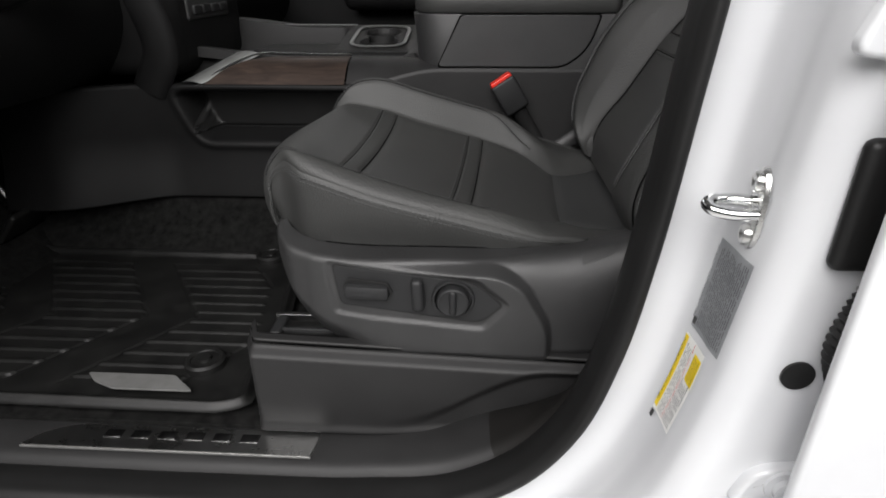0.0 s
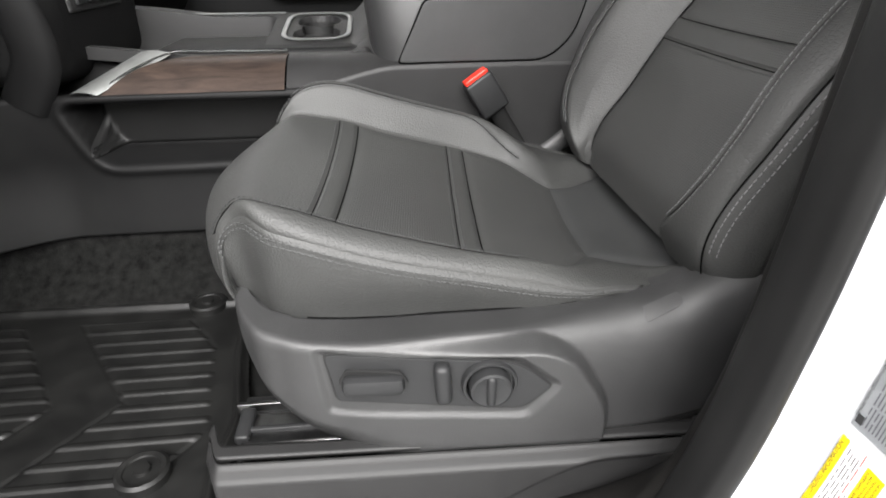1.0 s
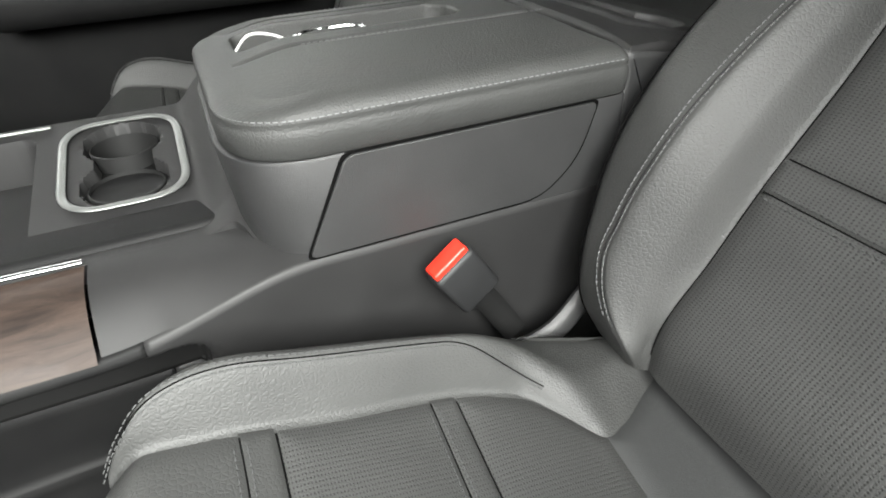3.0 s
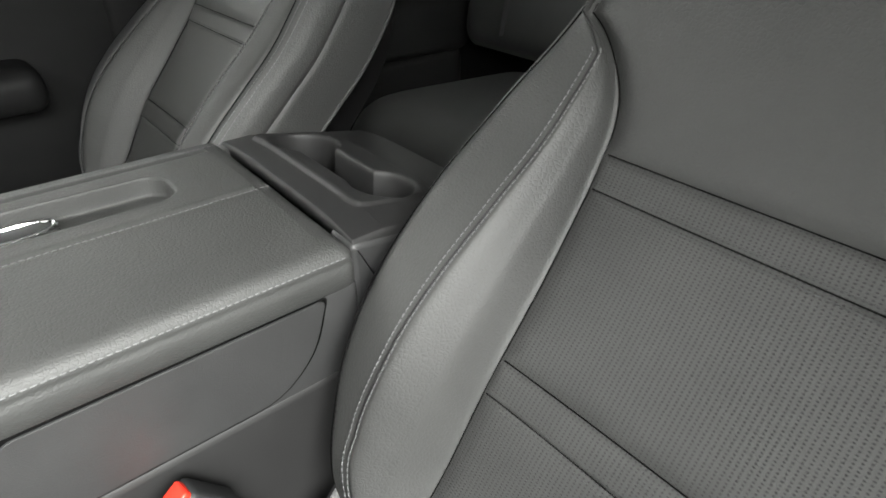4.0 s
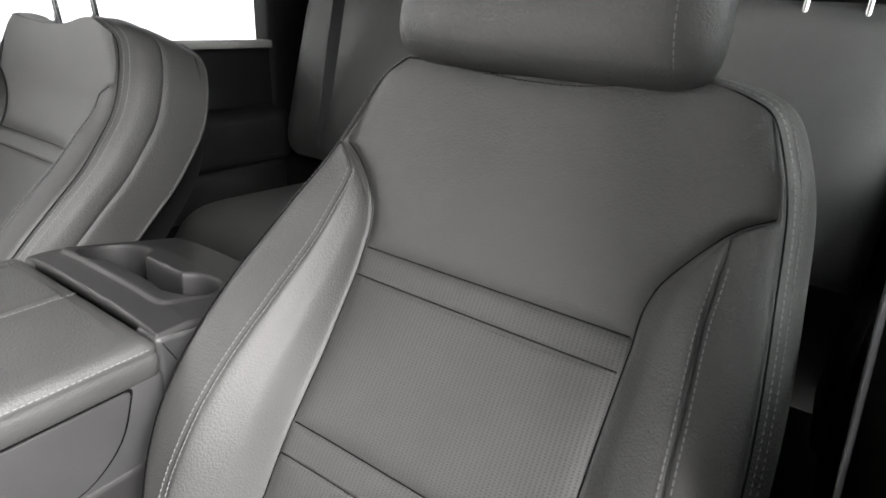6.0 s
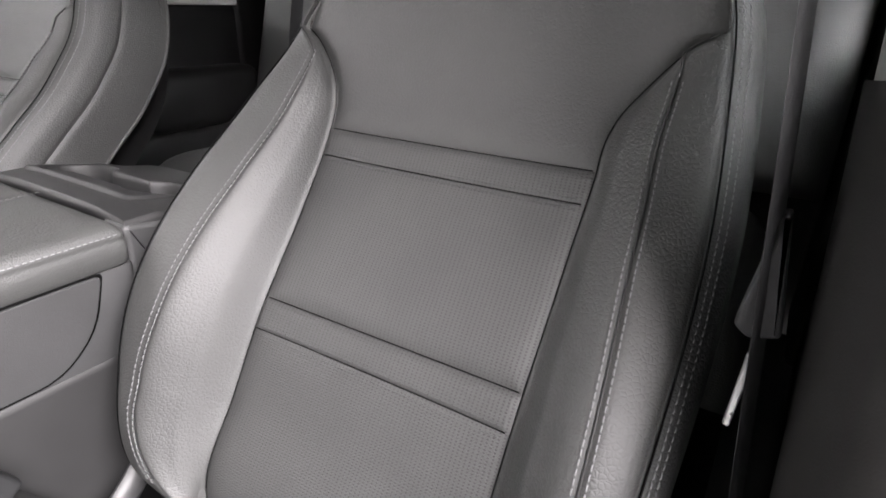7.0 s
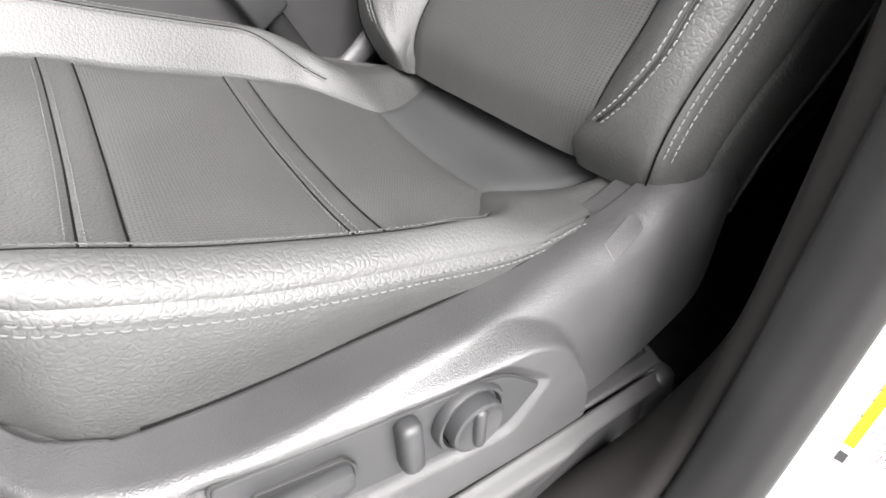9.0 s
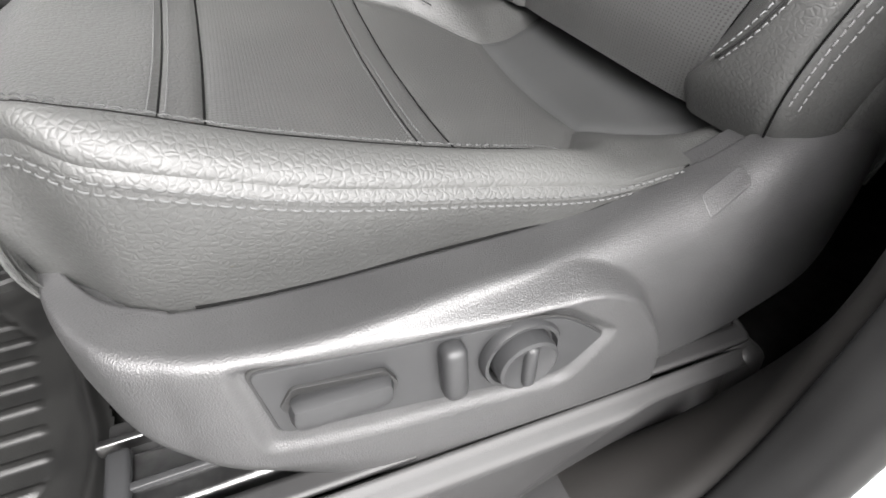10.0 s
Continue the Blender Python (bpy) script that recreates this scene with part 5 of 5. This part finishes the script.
part("rail_cap", rbox(-0.268, 0.645, 0.748, 0.016, 0.045, 0.036, 0.004), SWITCH, rail_end, "black plastic rail end cap")

# ---- sill plate ----
plate = thing("sill_plate", (-0.39, 0.541, 0.647), "brushed metal sill plate with raised dark lettering shapes", "sill plate")
plate_outline = rounded([(-0.590, 0.520), (-0.204, 0.520), (-0.198, 0.562), (-0.53, 0.562), (-0.57, 0.545)], [0.004, 0.006, 0.006, 0.02, 0.012], 5)
part("plate_body", slab(plate_outline, lambda a, b, d: (a, b, 0.6462 + d), 0.0032, 0.0012), SATIN, plate)
part("plate_edge", rbox(-0.395, 0.5188, 0.6485, 0.385, 0.003, 0.004, 0.001), PRESSED, plate, "bright worn edge")
for i in range(6):
    x = -0.475 + 0.037 * i
    part("letter_bar", rbox(x, 0.545, 0.6500, 0.024, 0.014, 0.0014, 0.0006), STEEL, plate)

# ---- floor mat ----
MAT_EDGE = rounded([(-1.02, 0.576), (-0.34, 0.570), (-0.300, 0.588), (-0.312, 0.66), (-0.300, 0.75), (-0.325, 0.86), (-0.345, 1.04), (-1.02, 1.05)], [0.05, 0.02, 0.02, 0.02, 0.03, 0.05, 0.03, 0.05], 5)
ax, ay = np.linspace(-1.02, -0.298, 330), np.linspace(0.570, 1.05, 256)
gx, gy = np.meshgrid(ax, ay, indexing="ij")
d = -polygon_distance(gx, gy, MAT_EDGE)
rise = 0.06 * (1 - smoothstep(-1.02, -0.86, gx)) ** 2
z = 0.668 + 0.010 * np.exp(-((d - 0.012) / 0.007) ** 2)
field = smoothstep(0.045, 0.055, d)
ribs = smoothstep(0.70, 0.86, 0.5 + 0.5 * np.sin(gy / 0.030 * 2 * math.pi))
zig = np.abs(((gx + 0.7 * np.abs(gy - 0.80)) / 0.26) % 1.0 - 0.5) * 2
smooth_band = smoothstep(0.62, 0.68, zig)
groove = np.exp(-((zig - 0.65) / 0.03) ** 2)
z = z + field * (0.0030 * ribs * (1 - smooth_band) - 0.002 * groove) * smoothstep(0.0, 0.03, gx + 0.98)
z = z + rise
keep = d > -0.002
idx = -np.ones(gx.shape, int)
idx[keep] = np.arange(keep.sum())
vs = np.stack([gx[keep], gy[keep], z[keep]], axis=1)
fs = []
for i in range(gx.shape[0] - 1):
    for j in range(gx.shape[1] - 1):
        q = (idx[i, j], idx[i + 1, j], idx[i + 1, j + 1], idx[i, j + 1])
        if min(q) >= 0:
            fs.append(q)
mat_thing = thing("floor_mat", (-0.65, 0.82, 0.656), "black ribbed rubber floor mat with raised edge", "floor mat")
part("mat_body", (vs, fs), RUBBER, mat_thing, "", 0)
for x, y in ((-0.403, 0.673), (-0.421, 1.027)):
    post = part("retainer", lathe([(0.030, -0.008), (0.030, 0.006), (0.026, 0.009), (0.021, 0.008), (0.020, 0.006), (0.010, 0.006), (0.009, 0.010), (0.0005, 0.010)], (x, y, 0.672), (0, 0, 1), 40), RUBBER, mat_thing, "round retaining post")
badge = rounded([(-0.555, 0.628), (-0.425, 0.628), (-0.386, 0.596), (-0.500, 0.596), (-0.535, 0.610)], 0.006, 4)
part("badge", slab(badge, lambda a, b, dd: (a, b, 0.6805 + dd), 0.003, 0.0008), PRESSED, mat_thing, "brushed metal badge plate")

# ---- dashboard, column, pedals ----
dash = thing("dashboard", (-0.85, 1.1, 1.0), "dark soft-touch dashboard and knee panel", "dashboard")
dash_sec = curve_of([(-1.10, 0.98), (-0.86, 0.985), (-0.74, 1.03), (-0.69, 1.12), (-0.70, 1.22), (-0.76, 1.34), (-0.92, 1.40), (-1.15, 1.40)])(np.linspace(0, 1, 40))
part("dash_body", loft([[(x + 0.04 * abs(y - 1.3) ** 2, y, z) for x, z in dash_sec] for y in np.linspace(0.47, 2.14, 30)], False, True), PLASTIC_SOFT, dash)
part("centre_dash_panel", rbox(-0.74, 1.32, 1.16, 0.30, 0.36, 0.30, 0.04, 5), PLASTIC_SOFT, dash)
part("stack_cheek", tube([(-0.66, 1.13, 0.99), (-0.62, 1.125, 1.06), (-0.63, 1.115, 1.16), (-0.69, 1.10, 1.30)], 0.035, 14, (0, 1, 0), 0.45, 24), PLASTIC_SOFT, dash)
part("control_panel", rbox(-0.595, 1.30, 1.15, 0.02, 0.20, 0.07, 0.006), PLASTIC, dash)
for i in range(4):
    part("control_button", rbox(-0.583, 1.235 + 0.042 * i, 1.135, 0.008, 0.034, 0.018, 0.003), SWITCH, dash)
column = thing("steering_column", (-0.8, 0.84, 1.15), "dark steering column shroud under the wheel", "steering column")
part("shroud", tube([(-0.95, 0.84, 1.14), (-0.62, 0.84, 1.24)], 0.065, 20, (0, 1, 0), 0.9), PLASTIC_SOFT, column)
part("tilt_lever", tube([(-0.70, 0.79, 1.16), (-0.68, 0.77, 1.12)], 0.009, 10), PLASTIC, column)
pedal = thing("brake_pedal", (-0.93, 1.035, 0.745), "worn black rubber brake pedal", "pedal")
part("pedal_arm", tube([(-1.06, 1.04, 0.98), (-0.99, 1.04, 0.83), (-0.95, 1.04, 0.75)], 0.010, 10, (0, 1, 0), 0.6, 14), STEEL, pedal)
pm = Matrix.Translation((-0.93, 1.035, 0.745)) @ Matrix.Rotation(radians(-50), 4, "Y")
part("pedal_pad", turned(rbox(0, 0, 0, 0.075, 0.13, 0.014, 0.006), pm), RUBBER, pedal)
for i in range(5):
    part("pad_rib", turned(rbox(-0.026 + 0.013 * i, 0, 0.008, 0.005, 0.11, 0.004, 0.0015), pm), RUBBER, pedal)

# ---- rear bench ----
bench = thing("rear_bench", (0.95, 1.31, 0.80), "black leather rear bench seat in shade", "car seat")


def cushion_block(x0, x1, y0, y1, z0, z1, r, tilt=0.0):
    rings = []
    nx, ny = 40, 50
    pts = np.zeros((nx, ny, 3))
    for i, a in enumerate(np.linspace(-1, 1, nx)):
        for j, b in enumerate(np.linspace(-1, 1, ny)):
            e = (1 - abs(a) ** 8) ** 0.5 * (1 - abs(b) ** 12) ** 0.5
            pts[i, j] = ((x0 + x1) / 2 + a * (x1 - x0) / 2, (y0 + y1) / 2 + b * (y1 - y0) / 2, z0 + (z1 - z0) * e + tilt * a)
    return pts.reshape(-1, 3), grid_faces(nx, ny, True)


part("bench_cushion", cushion_block(0.68, 1.28, 0.56, 1.28, 0.88, 1.05, 0.03, -0.015), LEATHER, bench)
part("bench_cushion", cushion_block(0.66, 1.28, 1.29, 1.86, 0.88, 1.05, 0.03, -0.015), LEATHER, bench)
part("bench_base", rbox(0.98, 1.32, 0.82, 0.46, 1.36, 0.18, 0.02), PLASTIC_SOFT, bench)
for y0, y1 in ((0.50, 1.42), (1.43, 2.02)):
    b = part("bench_back", cushion_block(-0.26, 0.26, y0, y1, 0.0, 0.10, 0.03), LEATHER, bench)
    me = b.data
    me.transform(Matrix.Translation((1.30, 0, 1.305)) @ Matrix.Rotation(radians(-74), 4, "Y"))
for y in (0.67, 1.75):
    for w in (-0.048, 0.048):
        part("headrest_post", tube([(1.28, y + w, 1.52), (1.295, y + w, 1.62)], 0.006), CHROME, bench)
    part("bench_headrest", rbox(1.31, y, 1.68, 0.09, 0.24, 0.13, 0.035, 5), LEATHER, bench)

# far doors' armrests and handle
rest = thing("side_armrest", (0.88, 2.06, 1.1), "dark padded armrest on the rear passenger door", "armrest")
part("armrest_pad", rbox(1.03, 2.08, 1.125, 0.38, 0.12, 0.165, 0.035, 4), PLASTIC_SOFT, rest)
part("handle_trim", rbox(0.815, 2.06, 1.12, 0.115, 0.05, 0.085, 0.012), WOOD, rest, "dark wood trim beside the handle")
part("armrest_base", rbox(0.92, 2.09, 0.98, 0.58, 0.10, 0.14, 0.03, 4), PLASTIC_SOFT, rest)
front_rest = thing("side_armrest", (-0.1, 2.06, 1.1), "dark padded armrest on the front passenger door", "armrest")
part("armrest_pad", rbox(-0.15, 2.07, 1.13, 0.60, 0.14, 0.08, 0.03, 4), PLASTIC_SOFT, front_rest)
part("wood_strip", rbox(-0.55, 2.095, 1.20, 0.40, 0.03, 0.05, 0.008), WOOD, front_rest, "dark wood strip with chrome edge")

rear_belt = thing("rear_seat_belt", (1.17, 1.815, 1.10), "grey rear seat belt webbing hanging before the bench", "seat belt")
part("webbing", tube([(1.16, 1.835, 1.12), (1.165, 1.816, 1.264), (1.17, 1.792, 1.397), (1.175, 1.772, 1.51), (1.19, 1.74, 1.78)], 0.020, 12, (0.1, 0.99, 0), 0.06, 40), WEBBING, rear_belt)
pin = thing("lock_pin", (1.15, 2.128, 1.392), "small black door lock pin on the window sill", "lock")
part("pin_stem", tube([(1.15, 2.128, 1.388), (1.15, 2.128, 1.412)], 0.004, 10), BLACK, pin)


# ---- near pillar: striker, labels, rear door ----
striker = thing("door_striker", (0.205, 0.405, 1.045), "chrome door striker loop bolted to the white jamb", "striker")
jm = Matrix.Translation(opening(np.array(opening_q(1.045)), 0.0505, 0.405)) @ Matrix.Rotation(radians(-8), 4, "Z")
oval = [(0.013 * math.cos(a), 0.026 * math.sin(a) + math.copysign(0.006, math.sin(a))) for a in np.linspace(0.05, 2 * math.pi + 0.05, 40, endpoint=False)]
part("striker_plate", slab(oval, lambda a, b, d: tuple(jm @ Vector((-d, a, b))), 0.004, 0.0012), SATIN, striker)
loop = [(0.0, 0.008, 0.003), (-0.026, 0.008, 0.003), (-0.034, 0.005, 0.003), (-0.037, 0.0, 0.001), (-0.034, -0.005, -0.001), (-0.026, -0.008, -0.002), (0.0, -0.008, -0.002)]
vs, fs = tube(loop, 0.0048, 12, (0, 0, 1), 1.0, 40)
part("striker_loop", ([jm @ Vector(v) for v in vs], fs), CHROME, striker)
for dz in (-0.021, 0.021):
    vs, fs = lathe([(0.008, 0.0), (0.008, 0.004), (0.0065, 0.006), (0.004, 0.006), (0.0005, 0.003)], (-0.003, 0, dz), (-1, 0, 0), 20)
    part("bolt", ([jm @ Vector(v) for v in vs], fs), SATIN, striker)

JAMB_LINE = curve_of(JAMB)


def jamb_point(z, r, lift):
    q = opening_q(z)
    o, y = JAMB_LINE(r)
    a, b = JAMB_LINE(min(1, r + 0.02)), JAMB_LINE(max(0, r - 0.02))
    t = (a - b) / np.linalg.norm(a - b)
    p = opening(np.array(q), o - t[1] * -lift * 0 + lift * t[1], y - lift * t[0])
    return p


def jamb_patch(z0, z1, r0, r1, lift, n=10):
    return [jamb_point(z, r, lift) for z in np.linspace(z0, z1, n) for r in np.linspace(r0, r1, n)], grid_faces(n, n)


def jamb_r(y):
    r = np.linspace(0, 1, 400)
    return float(np.interp(-y, -JAMB_LINE(r)[:, 1], r))


def sticker(name, label, z0, z1, r0, r1, mat, bars):
    s = thing(name, tuple(jamb_point((z0 + z1) / 2, (r0 + r1) / 2, 0)), label, "label")
    part("label_sheet", jamb_patch(z0, z1, r0, r1, 0.0008), mat, s)
    for nm, a0, a1, b0, b1, m2 in bars:
        part(nm, jamb_patch(z0 + (z1 - z0) * a0, z0 + (z1 - z0) * a1, r0 + (r1 - r0) * b0, r0 + (r1 - r0) * b1, 0.0014, 6), m2, s)


rng = random.Random(4)
bars = []
for i in range(17):
    b = 0.12 + 0.050 * i
    a = 0.05
    while a < 0.9:
        w = rng.uniform(0.05, 0.22)
        bars.append(("text_bar", a, min(0.95, a + w), b, b + 0.018, INK_GREY))
        a += w + 0.022
bars.append(("logo_block", 0.04, 0.12, 0.03, 0.12, INK))
sticker("emission_label", "grey silver emission label with dark print on the jamb", 0.922, 1.006, jamb_r(0.441), jamb_r(0.389), SILVER, bars)
bars = [("yellow_band", 0.05, 0.98, 0.0, 0.16, YELLOW), ("yellow_block", 0.60, 0.92, 0.62, 0.98, YELLOW)]
for i in range(11):
    b = 0.22 + 0.068 * i
    a = 0.04
    while a < (0.9 if i < 5 else 0.52):
        w = rng.uniform(0.04, 0.14)
        bars.append(("text_bar", a, a + w, b, b + 0.020, INK_RED if i == 4 else INK_GREY))
        a += w + 0.026
bars.append(("round_mark", -0.10, -0.01, 0.02, 0.16, INK))
sticker("tyre_label", "white and yellow tyre loading label on the jamb", 0.832, 0.914, jamb_r(0.441), jamb_r(0.403), PAPER, bars)

# lettering on the two labels, laid along the jamb
JAMB_LENGTH = float(np.linalg.norm(np.diff(JAMB_LINE(np.linspace(0, 1, 300)), axis=0), axis=1).sum())


def lettering(words, z0, z1, y, height, mat, owner):
    """Words running up the jamb from z0 to z1 at the depth y, flat on the label."""
    data = bpy.data.curves.new("words", "FONT")
    data.body, data.size = words, 1.0
    tmp = bpy.data.objects.new("words", data)
    bpy.context.scene.collection.objects.link(tmp)
    bpy.context.view_layer.update()
    mesh = bpy.data.meshes.new_from_object(tmp.evaluated_get(bpy.context.evaluated_depsgraph_get()))
    bpy.data.objects.remove(tmp)
    bpy.data.curves.remove(data)
    co = np.array([v.co[:] for v in mesh.vertices])
    faces = [tuple(p.vertices) for p in mesh.polygons]
    bpy.data.meshes.remove(mesh)
    wide = co[:, 0].max()
    r0 = jamb_r(y)
    pts = [jamb_point(z0 + (z1 - z0) * c[0] / wide, r0 - c[1] * height / 0.7 / JAMB_LENGTH, 0.0018) for c in co]
    part("printed_words", (pts, faces), mat, owner, "", 0)


def label_of(name):
    return next(o for o in bpy.data.objects if o.name == name)


lettering("TIRE AND LOADING INFORMATION", 0.842, 0.908, 0.4372, 0.0038, INK, label_of("tyre_label"))
for i, words in enumerate(("SEE OWNER'S", "MANUAL FOR", "ADDITIONAL", "INFORMATION")):
    lettering(words, 0.883, 0.905, 0.4142 - 0.0030 * i, 0.0016, INK, label_of("tyre_label"))
lettering("VEHICLE NOISE EMISSION CONTROL INFORMATION", 0.930, 1.000, 0.4385, 0.0027, INK, label_of("emission_label"))

rear_door = thing("rear_door", (0.80, 0.36, 0.50), "white closed rear door with tinted window", "door")
part("door_skin", rbox(0.805, 0.318, 0.93, 1.134, 0.012, 0.88, 0.005, 4), PAINT, rear_door)
part("door_body", rbox(0.840, 0.348, 0.93, 1.05, 0.046, 0.86, 0.010, 4), PAINT, rear_door)
part("door_panel", rbox(0.84, 0.425, 1.0, 0.90, 0.075, 0.72, 0.02), PLASTIC_SOFT, rear_door, "dark inner door panel")
part("window_frame", rbox(0.335, 0.372, 1.62, 0.12, 0.04, 0.52, 0.008), PAINT, rear_door)
part("door_window", rbox(0.83, 0.385, 1.62, 0.88, 0.005, 0.52, 0.0), TINTED, rear_door, "dark tinted window")
boot = thing("wiring_boot", (0.27, 0.36, 0.92), "black ribbed rubber wiring boot between pillar and rear door", "boot")
part("boot_plate", rbox(0.264, 0.356, 1.0625, 0.052, 0.014, 0.091, 0.010, 4), SEAL, boot)
spine = curve_of([(0.286, 0.352, 1.02), (0.272, 0.350, 0.985), (0.266, 0.348, 0.955), (0.274, 0.346, 0.928)])(np.linspace(0, 1, 37))
rings = []
for i, c in enumerate(spine):
    r = 0.0125 + (0.0024 if i % 2 else 0.0)
    d = spine[min(36, i + 1)] - spine[max(0, i - 1)]
    d = d / np.linalg.norm(d)
    side = np.cross(d, (0, 1, 0))
    rings.append([c + side * r * math.cos(a) + np.array([0, 1, 0]) * r * math.sin(a) for a in np.linspace(0, 2 * math.pi, 24, endpoint=False)])
part("bellows", loft(rings, True), SEAL, boot)
for z, x in ((1.178, 0.246), (0.812, 0.252)):
    hinge = thing("hinge", (x, 0.38, z), "white painted rear door hinge with bolts", "hinge", "rear door hinges")
    part("hinge_leaf", slab(rounded([(x - 0.034, z - 0.022), (x - 0.020, z + 0.020), (x + 0.034, z + 0.028), (x + 0.034, z - 0.030)], [0.012, 0.018, 0.004, 0.01], 6), lambda a, b, d: (a, 0.3605 - d, b), 0.010, 0.004, 3), PAINT, hinge)
    part("bolt", lathe([(0.016, 0.0), (0.016, 0.003), (0.011, 0.004), (0.011, 0.009), (0.008, 0.011), (0.0005, 0.011)], (x + 0.006, 0.351, z + 0.006), (0, -1, 0), 24), PAINT, hinge)
    part("hinge_pin", lathe([(0.009, -0.035), (0.009, 0.035)], (x + 0.030, 0.345, z), (0, 0, 1), 16), PAINT, hinge)
hole = thing("drain_plug", (0.246, 0.36, 0.924), "black round plug in the white pillar", "plug")
part("plug_disc", lathe([(0.0125, 0.0), (0.0125, 0.002), (0.010, 0.002), (0.0005, 0.001)], (0.246, 0.3605, 0.924), (0, -1, 0), 28), BLACK, hole)
